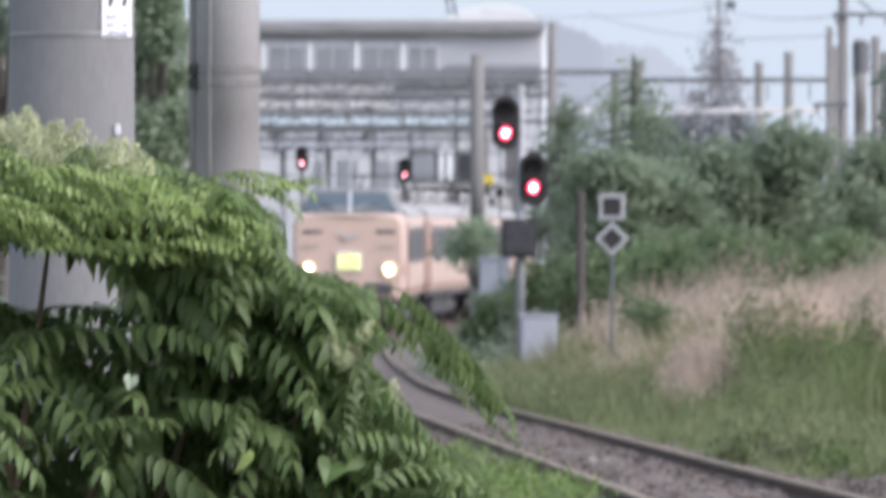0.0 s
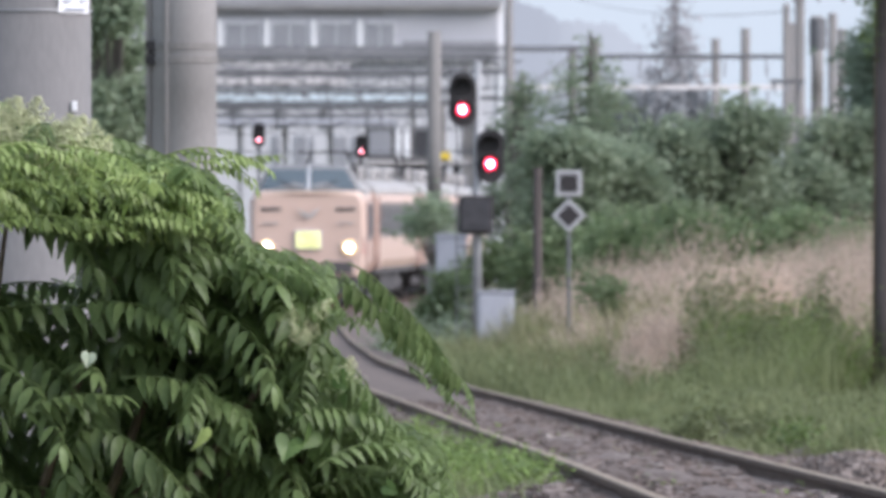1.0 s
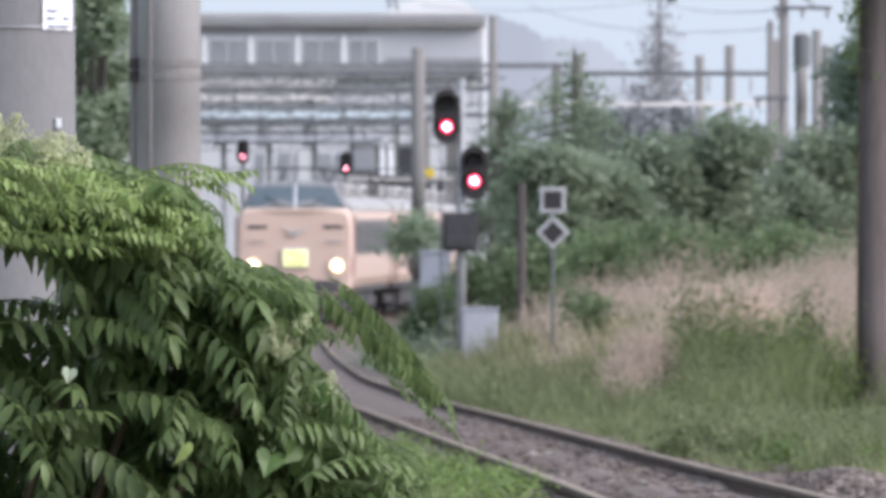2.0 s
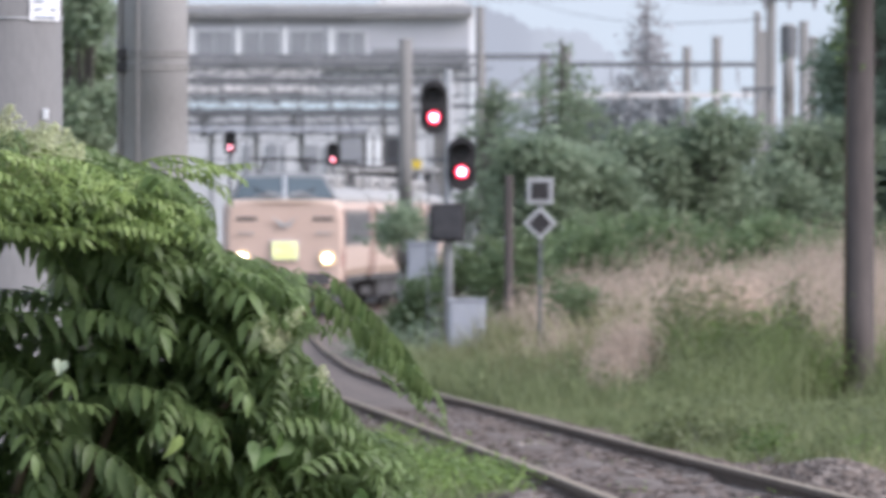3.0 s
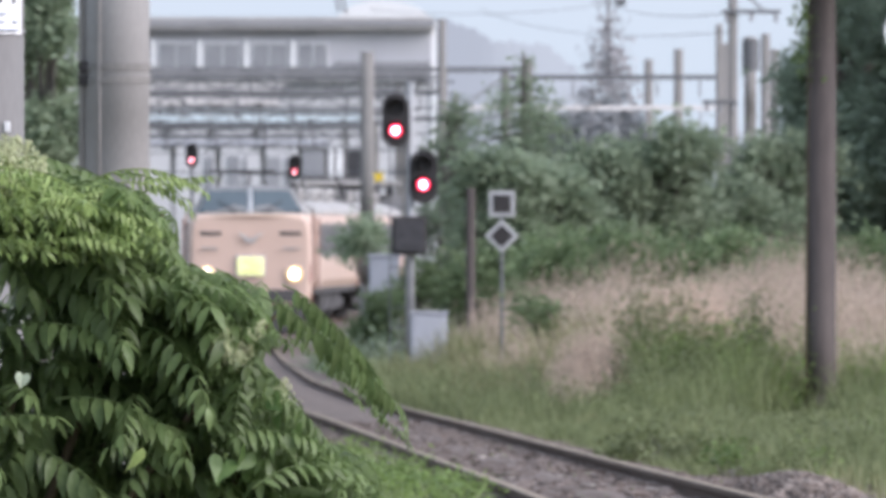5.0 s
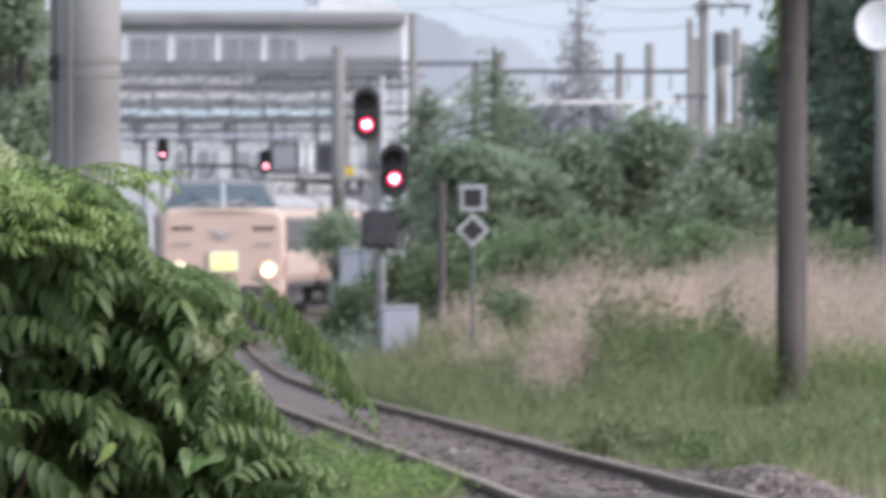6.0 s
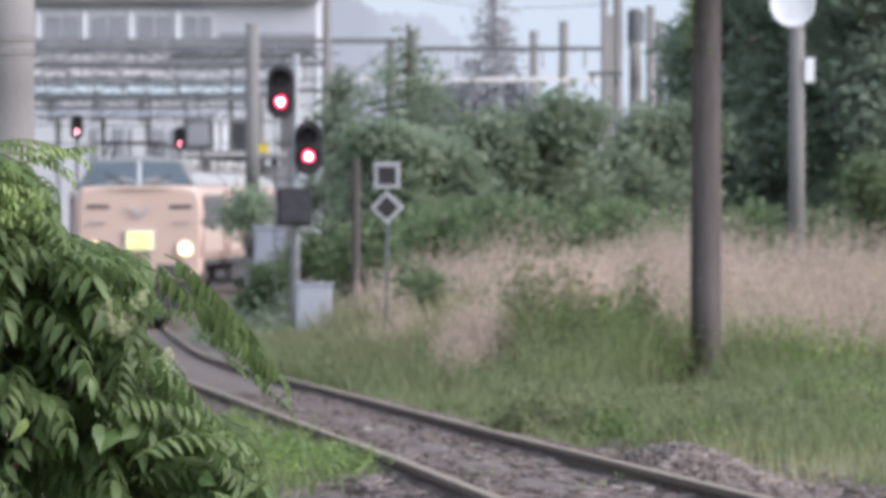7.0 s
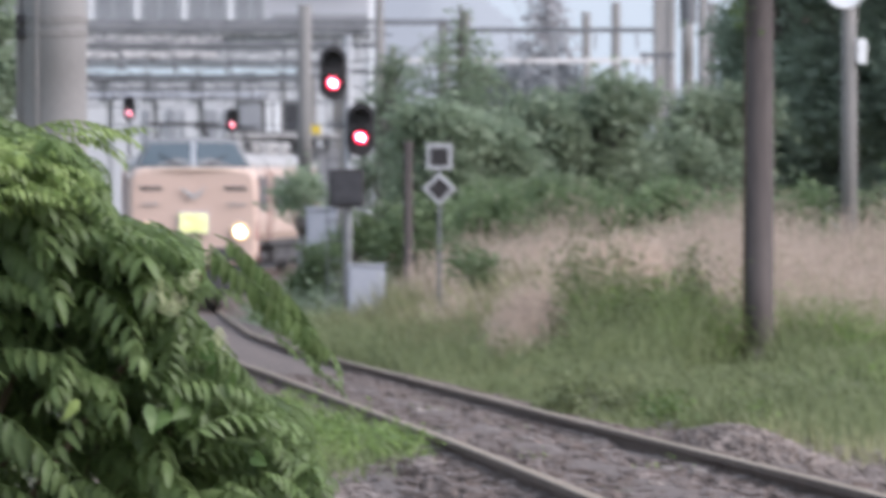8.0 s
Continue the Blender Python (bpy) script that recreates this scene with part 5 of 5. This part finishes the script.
# utility pole with cross-arms
ux, ud = 9.266, 235.0
up = ring_pole("utility_pole", ux, ud, gp(ux, ud) - 0.1, 9.075, 0.125, 0.105, "concrete_dark", "grey utility pole with cross-arms and insulators")
u0 = up.matrix_world.translation.z
for z, a, b in ((7.950, -0.25, 1.1), (5.856, -0.7, 0.1)):
    arm = part("cross_arm", box(B(), a, b, -0.16, -0.10, z - u0 - 0.045, z - u0 + 0.045), "steel", up)
    for x in np.linspace(a + 0.1, b - 0.1, 3):
        part("insulator", rod(B(), (x, -0.13, z - u0 - 0.05), (x, -0.13, z - u0 - 0.24), 0.05, 0.035, 10), "band_grey", arm)
part("stay", rod(B(), (0.05, -0.12, 8.552 - u0), (0.75, -0.12, 7.950 - u0), 0.025, n=8), "steel", up)
part("transformer", rod(B(), (0.42, 0, 6.589 - u0), (0.42, 0, 7.308 - u0), 0.2, n=20), "steel", up)

# aerial mast behind the far conifer
ax_, ad = 15.491, 570.0
mast = thing("antenna_mast", pose(ax_, ad, gp(ax_, ad)), "thin far mast with short arms", "mast")
m0 = gp(ax_, ad)
part("pole", rod(B(), (0, 0, 0), (0, 0, 18.152 - m0), 0.16, 0.10, 8), "band_grey", mast)
for z, w in ((17.644, 0.9), (16.692, 0.7), (15.993, 0.8)):
    part("arm", box(B(), -w, w, -0.05, 0.05, z - m0 - 0.05, z - m0 + 0.05), "band_grey", mast)
part("lamp_arm", box(B(), 0.4, 0.95, -0.2, 0.2, 17.390 - m0, 17.834 - m0, 0.03), "steel", mast)


def wire(a, b, sag, r, name="overhead_wire", label="thin dark overhead wire"):
    a, b = Vector(a), Vector(b)
    bm = B()
    pts = [a.lerp(b, k / 14) - Vector((0, 0, sag * 4 * (k / 14) * (1 - k / 14))) for k in range(15)]
    rings = [[bm.verts.new(p + Vector((0, r * math.cos(j * 1.257), r * math.sin(j * 1.257)))) for j in range(5)] for p in pts]
    for p, q in zip(rings, rings[1:]):
        for j in range(5):
            bm.faces.new((p[j], p[(j + 1) % 5], q[(j + 1) % 5], q[j]))
    tagged(part(name, bm, "steel"), label, "wire")


wire((-10.592, 300, 10.822), (-4.010, 500, 13.941), 0.3, 0.02)
wire((5.988, 420, 13.128), (9.305, 236, 7.530), 0.5, 0.012)
wire((2.058, 560, 16.925), (15.491, 570, 17.517), 0.4, 0.02)
wire((15.464, 569, 17.489), (9.266, 235, 7.923), 0.3, 0.015)
for za, zb in ((8.868, 8.055), (8.707, 8.072), (8.346, 7.698), (8.126, 7.253), (7.625, 6.878), (7.364, 6.932), (7.003, 6.451), (6.783, 6.041), (6.422, 5.970), (5.860, 5.275)):
    wire((-11.708, 360, za), (3.849, 320, zb), 0.15, 0.02)
# hanging insulator string over the station roof
ins = thing("insulator_string", pose(0.084, 250, 8.859), "dark insulator string hanging from a wire", "insulator")
bm = rod(B(), (0, 0, 0.6), (0.25, 0, -0.55), 0.03, n=8)
for k in range(5):
    rod(bm, (-0.02 + 0.02 * k, 0, 0.05 - 0.12 * k), (-0.01 + 0.02 * k, 0, -0.0 - 0.12 * k), 0.07, n=10)
part("discs", bm, "steel", ins)
line_pole(250, -5.416, 10.252, 0.15)
wire((-5.416, 249.8, 8.859 + 0.9), (0.084, 250, 8.859 + 0.6), 0.1, 0.015)
wire((0.084, 250, 8.859 + 0.6), (9.266, 235, 9.010), 0.1, 0.015)

# ---- distance: wooded hill, its haze put into a glowing colour
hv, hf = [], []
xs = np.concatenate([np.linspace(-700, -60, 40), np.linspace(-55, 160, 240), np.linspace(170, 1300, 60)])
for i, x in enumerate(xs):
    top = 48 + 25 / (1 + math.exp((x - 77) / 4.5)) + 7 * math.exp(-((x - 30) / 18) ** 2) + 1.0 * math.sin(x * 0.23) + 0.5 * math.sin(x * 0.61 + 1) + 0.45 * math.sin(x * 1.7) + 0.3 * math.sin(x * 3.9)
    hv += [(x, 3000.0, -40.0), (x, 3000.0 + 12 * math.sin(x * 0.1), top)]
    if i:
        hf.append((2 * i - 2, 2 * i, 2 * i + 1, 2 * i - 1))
tagged(raw("backdrop", hv, hf, "hill"), "wooded hill in the distance, glowing blue-grey for haze", "hill", kind="structure")


# ---- the leafy bush in front
def leaflet(vs, fs, base, along, down, length, width):
    """One pointed leaflet, folded along its midrib and curved to the tip."""
    side = along.cross(down).normalized()
    k0 = len(vs)
    rows = ((0.0, 0.05), (0.22, 0.75), (0.48, 1.0), (0.76, 0.62), (1.0, 0.02))
    for t, w in rows:
        mid = base + along * (length * t) + down * (length * 0.42 * t * t)
        half = side * (width * w * 0.5)
        lift = -down * (width * w * 0.16)
        vs += [mid - half + lift, mid, mid + half + lift]
    for r in range(len(rows) - 1):
        for c in (0, 1):
            a = k0 + 3 * r + c
            fs.append((a, a + 1, a + 4, a + 3))


def compound_leaf(seed, length, pairs, size, line=None, hang=0.0):
    """A pinnate leaf along +x that arches downward, or along a given line; leaflets hang in pairs."""
    r = random.Random(seed)
    vs, fs = [], []
    bend = 0.35 + 0.5 * r.random()
    def at(t):
        if line:
            k = min(int(max(t, 0) * (len(line) - 1)), len(line) - 2)
            return Vector(line[k]).lerp(Vector(line[k + 1]), t * (len(line) - 1) - k)
        return Vector((length * t * (1 - 0.12 * t), length * 0.06 * math.sin(seed + 3 * t), length * (0.16 * t - bend * 0.62 * t * t)))
    pts = [at(k / 10) for k in range(11)]
    # stalk as a thin three-sided tube
    for k, p in enumerate(pts):
        q = 0.0030 * (1 - 0.06 * k)
        for j in range(3):
            vs.append(p + Vector((0, q * math.cos(j * 2.094), q * math.sin(j * 2.094))))
    for k in range(10):
        for j in range(3):
            fs.append((3 * k + j, 3 * k + (j + 1) % 3, 3 * k + 3 + (j + 1) % 3, 3 * k + 3 + j))
    for k in range(pairs):
        t = 0.12 + 0.86 * k / (pairs - 1)
        p = at(t)
        tang = (at(min(1, t + 0.04)) - at(t - 0.04)).normalized()
        s = size * (0.72 + 0.42 * math.sin(math.pi * (0.12 + 0.78 * t))) * (0.85 + 0.3 * r.random())
        for sd in (-1, 1):
            out_ = Vector((0, sd, 0)) * (0.85 + 0.2 * r.random()) + tang * (0.30 + 0.3 * r.random()) + Vector((0, 0, -0.15 - 0.55 * r.random() - hang))
            out_.normalize()
            dn = Vector((0, 0, -1)) + Vector((r.uniform(-0.3, 0.3), r.uniform(-0.3, 0.3), 0))
            dn = (dn - out_ * dn.dot(out_)).normalized()
            leaflet(vs, fs, p, out_, dn, s, s * (0.29 + 0.09 * r.random()))
    tang = (at(1) - at(0.95)).normalized()
    leaflet(vs, fs, at(1), tang, (Vector((0, 0, -1)) - tang * -tang.z).normalized(), size, size * 0.38)
    return vs, fs


def leaf_mesh(name, seed, length, pairs, size, material, line=None, hang=0.0):
    vs, fs = compound_leaf(seed, length, pairs, size, line, hang)
    me = bpy.data.meshes.new(name)
    me.from_pydata([tuple(v) for v in vs], [], fs)
    me.materials.append(M[material])
    me.polygons.foreach_set("use_smooth", [True] * len(me.polygons))
    return me


BD = 21.0
bush = thing("bush", pose(-0.741, BD, gp(-0.741, 21)), "large green bush with feathery compound leaves and pale flower heads", "bush")
g0 = gp(-0.741, 21)
bxx = -0.741
lm = [leaf_mesh("compound_leaf", s, 0.30 + 0.03 * (s % 4), 9 + s % 3, 0.056 + 0.005 * (s % 3), "leaf") for s in range(8)]
ly = [leaf_mesh("compound_leaf", 20 + s, 0.22, 10, 0.030, "leaf_young") for s in range(4)]

# outline of the crown: top and right edge by place along the track's cross-section
TOP_X = (-1.221, -0.917, -0.770, -0.648, -0.519, -0.402, -0.330, -0.309, -0.192, -0.120)
TOP_Z = (1.935, 1.905, 1.860, 1.815, 1.775, 1.735, 1.680, 1.575, 1.565, 1.530)
EDGE_Z = (0.80, 0.90, 1.12, 1.17, 1.237, 1.264, 1.35, 1.37, 1.53, 1.60)
EDGE_X = (0.16, 0.14, 0.105, 0.070, 0.005, -0.062, -0.105, -0.145, -0.150, -0.12)


SAMPLE = {me.name: [v.co.copy() for v in me.vertices if v.index % 7 == 0] for me in lm + ly}


def put_leaf(mesh, tip_x, y, tip_z, yaw, dip, roll, size=1.0, label="", free=True, slack=0.012):
    """A leaf whose outer end is at the given place; none where it would stand out of the crown."""
    m = Euler((roll, dip, yaw)).to_matrix().to_4x4()
    reach = m @ Vector((mesh.vertices[len(mesh.vertices) - 8].co)) * size
    base = Vector((tip_x, y, tip_z)) - reach
    if not free:
        for co in SAMPLE[mesh.name]:
            p = base + m @ (co * size)
            gap = ((p.x - -0.835) / 0.115) ** 2 + ((p.z - 1.573) / 0.047) ** 2
            if p.z > np.interp(p.x, TOP_X, TOP_Z) + slack or p.x > np.interp(p.z, EDGE_Z, EDGE_X) + slack or gap < 1:
                return None
    o = new("compound_leaf", mesh)
    o.parent = bush
    o.matrix_local = Matrix.Translation(base - Vector((bxx, BD, g0))) @ m @ Matrix.Diagonal((size, size, size, 1))
    if label:
        o["label"] = label
    return o


lr = random.Random(11)
count = 0
for attempt in range(14000):
    if count >= 560:
        break
    x = lr.uniform(-1.186, 0.124)
    top = float(np.interp(x, TOP_X, TOP_Z))
    z = top - 0.07 - abs(lr.gauss(0, 1)) * 0.20 if lr.random() < 0.5 else lr.uniform(0.86, top)
    if z < 0.84 or (x < -0.695 and 1.486 < z < 1.649 and lr.random() < 0.8):
        continue
    y = BD + lr.uniform(-0.40, 0.45)
    # most leaves reach out to the light over the track
    yaw = lr.gauss(-1.15, 0.65)
    dip = lr.gauss(0.10, 0.22)
    if put_leaf(lm[count % 8], x, y, z, yaw, dip, lr.gauss(0, 0.25), lr.uniform(0.7, 1.1), free=False):
        count += 1
for k in range(160):
    put_leaf(lm[k % 8], lr.uniform(-1.15, 0.05), BD + lr.uniform(-0.1, 0.6), lr.uniform(0.84, 1.40), lr.gauss(-0.8, 1.0), lr.gauss(0.15, 0.2), lr.gauss(0, 0.3), lr.uniform(0.85, 1.15), free=False)
# smaller leaves that fill the crown out to its edge
for k in range(420):
    if k % 2:
        x = lr.uniform(-0.40, -0.13)
        z = float(np.interp(x, TOP_X, TOP_Z)) - lr.uniform(0.0, 0.12)
    else:
        z = lr.uniform(0.95, 1.53)
        x = float(np.interp(z, EDGE_Z, EDGE_X)) - lr.uniform(0.0, 0.10)
    put_leaf(lm[k % 8], x, BD + lr.uniform(-0.3, 0.3), z, lr.gauss(-0.6, 0.8), lr.gauss(0.15, 0.25), lr.gauss(0, 0.25), lr.uniform(0.5, 0.75), free=False, slack=0.028)
# upper sprays of younger, lighter leaves
for k in range(300):
    f = (k % 150) / 149
    x = -1.092 + f * (-0.300 + 1.092) + lr.uniform(-0.04, 0.04)
    z = 1.800 + f * (1.715 - 1.800) - lr.uniform(0.0, 0.17 - 0.05 * f)
    put_leaf(ly[k % 4], x, BD - 0.25 + lr.uniform(-0.25, 0.3), z, lr.gauss(-0.5, 0.8), lr.gauss(-0.05, 0.2), lr.gauss(0, 0.35), lr.uniform(0.7, 1.1), free=False)
# the long spray that hangs out over the track, and a few that stand clear
spray_line = [(0, 0, 0), (0.050, -0.01, -0.018), (0.103, -0.02, -0.062), (0.155, -0.02, -0.108), (0.210, -0.02, -0.161), (0.245, -0.01, -0.200), (0.277, 0, -0.242)]
spray = [leaf_mesh("compound_leaf", 40 + s, 0.36, 15, 0.056, "leaf", spray_line, 1.1) for s in range(3)]
for k, (x, y, z, size, turn) in enumerate(((0.132, -0.12, 1.305, 1.0, 0.05), (0.095, -0.02, 1.352, 0.9, 0.35))):
    put_leaf(spray[k], x, BD + y, z, turn, 0.0, 0.5, size)
for k in range(20):
    f = 0.8 + k / 19 * 5.199
    p = Vector(spray_line[int(f)]).lerp(Vector(spray_line[int(f) + 1]), f % 1)
    put_leaf(lm[k % 8], -0.145 + p.x + lr.uniform(-0.01, 0.03), BD - 0.1 + lr.uniform(-0.08, 0.08), 1.535 + p.z - lr.uniform(0.035, 0.070), lr.gauss(-0.4, 0.7), lr.uniform(0.35, 0.9), lr.gauss(0, 0.4), lr.uniform(0.22, 0.32))
for k in range(16):
    put_leaf(lm[k % 8], lr.uniform(-0.16, -0.085), BD + lr.uniform(-0.15, 0.15), lr.uniform(1.42, 1.47), lr.gauss(-0.3, 0.5), lr.uniform(-0.1, 0.15), lr.gauss(0, 0.3), lr.uniform(0.34, 0.48))
put_leaf(ly[1], -0.248, BD, 1.780, -0.1, -0.45, 0.1, 1.0)
put_leaf(ly[2], -0.291, BD + 0.1, 1.761, 0.2, -0.35, 0.2, 1.0)
put_leaf(ly[3], -0.291, BD - 0.1, 1.702, 0.2, 0.0, 0.2, 0.8)
put_leaf(ly[0], -0.262, BD - 0.1, 1.742, 0.6, -0.3, 0.4, 0.8)
put_leaf(ly[2], -0.300, BD - 0.15, 1.725, -0.8, -0.1, 0.3, 0.9)
for k, (x, z) in enumerate(((-0.508, 1.740), (-0.560, 1.765), (-0.470, 1.735), (-0.610, 1.785), (-0.530, 1.715))):
    put_leaf(lm[(3 * k + 4) % 8], x, BD + 0.1, z, lr.uniform(-0.6, 0.4), -0.1, 0.2, 0.65)

# the nearest 300 leaves stay single; those deeper in the bush are joined
leaves = sorted((o for o in bush.children if o.name.startswith("compound_leaf")), key=lambda o: o.matrix_basis.translation.y)
deeper = leaves[300:]
for group in (lm, ly):
    deep = [o for o in deeper if o.data in group]
    vs, fs = [], []
    for o in deep:
        k0 = len(vs)
        vs += [o.matrix_basis @ v.co for v in o.data.vertices]
        fs += [tuple(k0 + i for i in p.vertices) for p in o.data.polygons]
    mass = raw("inner_leaves", vs, fs, group[0].materials[0].name, bush)
    mass.data.polygons.foreach_set("use_smooth", [True] * len(mass.data.polygons))
    tagged(mass, kind="stuff")
for o in deeper:
    bpy.data.objects.remove(o)

# heart-shaped leaves of a vine that climbs in the bush
def vine_leaf(seed):
    r = random.Random(seed)
    vs, fs = [Vector((0, 0, 0.1))], []
    n = 20
    for k in range(n):
        a = 2 * math.pi * k / n
        p = Vector((16 * math.sin(a) ** 3, 0, 13 * math.cos(a) - 5 * math.cos(2 * a) - 2 * math.cos(3 * a) - math.cos(4 * a))) / 16
        p.z *= 1.25
        p.y = -0.3 * abs(p.x) + 0.14 * p.z * p.z + r.uniform(-0.03, 0.03)
        vs.append(p)
    fs = [(0, 1 + k, 1 + (k + 1) % n) for k in range(n)]
    me = bpy.data.meshes.new("vine_leaf")
    me.from_pydata([tuple(v * 0.05) for v in vs], [], fs)
    return me


vm = [vine_leaf(s) for s in range(3)]
for me in vm:
    me.materials.append(M["leaf_vine"])
pale = vine_leaf(9)
pale.materials.append(M["leaf_pale"])
lemon = vine_leaf(8)
lemon.materials.append(M["leaf_young"])


def put_vine(me, x, y, z, size, label=""):
    x = min(x, float(np.interp(z, EDGE_Z, EDGE_X)) - 0.03)
    o = new("vine_leaf", me)
    o.parent = bush
    o.matrix_local = Matrix.Translation((x - bxx, y - BD, z - g0)) @ pose(0, 0, 0, lr.uniform(-65, 30), lr.uniform(-60, 60), lr.uniform(-70, 70)) @ Matrix.Diagonal((size, size, size, 1))
    if label:
        o["label"] = label


for k in range(6):
    put_vine(vm[k % 3], lr.gauss(-0.110, 0.07), BD - 0.35 + lr.uniform(-0.1, 0.15), lr.gauss(1.263, 0.07), lr.uniform(0.4, 0.65))
for k in range(3):
    put_vine(vm[k % 3], lr.uniform(-0.356, 0.019), BD - 0.3 + lr.uniform(-0.1, 0.2), lr.uniform(1.006, 1.228), lr.uniform(0.35, 0.6))
put_vine(lemon, -0.406, BD - 0.45, 1.207, 0.55, "yellow-green vine leaf")
put_vine(pale, -0.633, BD - 0.45, 1.366, 0.32, "turned leaf with a whitish underside")

# stems and boughs
bm = B()
for k, (x1, z1) in enumerate(((-0.812, 1.649), (-0.543, 1.661), (-0.262, 1.544), (-0.122, 1.497), (-0.356, 1.708), (-0.075, 1.263), (-1.057, 1.766), (-0.215, 1.334))):
    a = Vector((-0.12 + 0.04 * k, 0.05 * (k % 3), -0.1))
    b = Vector((x1 - bxx, 0.08 * (k % 3) - 0.08, z1 - g0))
    m1 = a.lerp(b, 0.45) + Vector((-0.06, 0, 0.10))
    m2 = a.lerp(b, 0.75) + Vector((-0.02, 0, 0.08))
    for p, q, r0, r1 in ((a, m1, 0.016, 0.011), (m1, m2, 0.011, 0.008), (m2, b, 0.008, 0.004)):
        rod(bm, p, q, r0, r1, 8)
part("branch", bm, "stem", bush, "brown woody stems")

# pale flower heads
def flower_mesh(seed):
    r = random.Random(seed)
    vs, fs = [], []
    for k in range(170):
        t = r.random()
        c = Vector((r.gauss(0, 0.032) * (1.1 - t), r.gauss(0, 0.03) * (1.1 - t), 0.11 * t))
        s = r.uniform(0.0022, 0.0048)
        k0 = len(vs)
        vs += [c + Vector(d) * s for d in ((1, 0, 0), (-1, 0, 0), (0, 1, 0), (0, -1, 0), (0, 0, 1), (0, 0, -1))]
        fs += [(k0 + a, k0 + b, k0 + c2) for a, b, c2 in ((0, 2, 4), (2, 1, 4), (1, 3, 4), (3, 0, 4), (2, 0, 5), (1, 2, 5), (3, 1, 5), (0, 3, 5))]
    me = bpy.data.meshes.new("flower_head")
    me.from_pydata([tuple(v) for v in vs], [], fs)
    me.materials.append(M["bud"])
    return me


fm = [flower_mesh(s) for s in range(4)]
for k in range(96):
    f = k / 95
    o = new("flower_head", fm[k % 4])
    o.parent = bush
    tagged(o, "pale yellow-green flower head", kind="stuff")
    o.matrix_local = Matrix.Translation((-0.987 + f * (-0.625 - -0.987) + lr.uniform(-0.02, 0.02) - bxx, lr.uniform(-0.3, 0.1), 1.872 + f * (1.787 - 1.872) + lr.uniform(-0.07, 0.01) - g0)) @ pose(0, 0, 0, lr.uniform(-45, 45), lr.uniform(-20, 60), lr.uniform(0, 360)) @ Matrix.Scale(lr.uniform(0.5, 0.85), 4)


for k in range(16):
    o = new("flower_head", fm[k % 4])
    o.parent = bush
    tagged(o, "pale yellow-green flower head", kind="stuff")
    o.matrix_local = Matrix.Translation((lr.gauss(-0.205, 0.035) - bxx, lr.uniform(-0.38, -0.1), lr.gauss(1.405, 0.035) - g0)) @ pose(0, 0, 0, lr.uniform(-45, 45), lr.uniform(-20, 60), lr.uniform(0, 360)) @ Matrix.Scale(lr.uniform(0.3, 0.45), 4)


# ---- what moves
def motions():
    sway = (0.0, 0.28, 0.12, -0.1, -0.3, -0.05, 0.2, 0.05, -0.15, 0.1, 0.25, 0.0, 0.12, 0.3, -0.05, -0.12, -0.2)
    g = bush.matrix_world.copy()
    walk(bush, [(k * 0.5, g @ pose(0, 0, 0, 0.4 * s, s, 0)) for k, s in enumerate(sway)])
    for k, car in enumerate(TRAIN):
        walk(car, [(t * 0.5, car_pose(t * 0.5, k)) for t in range(17)])


motions()
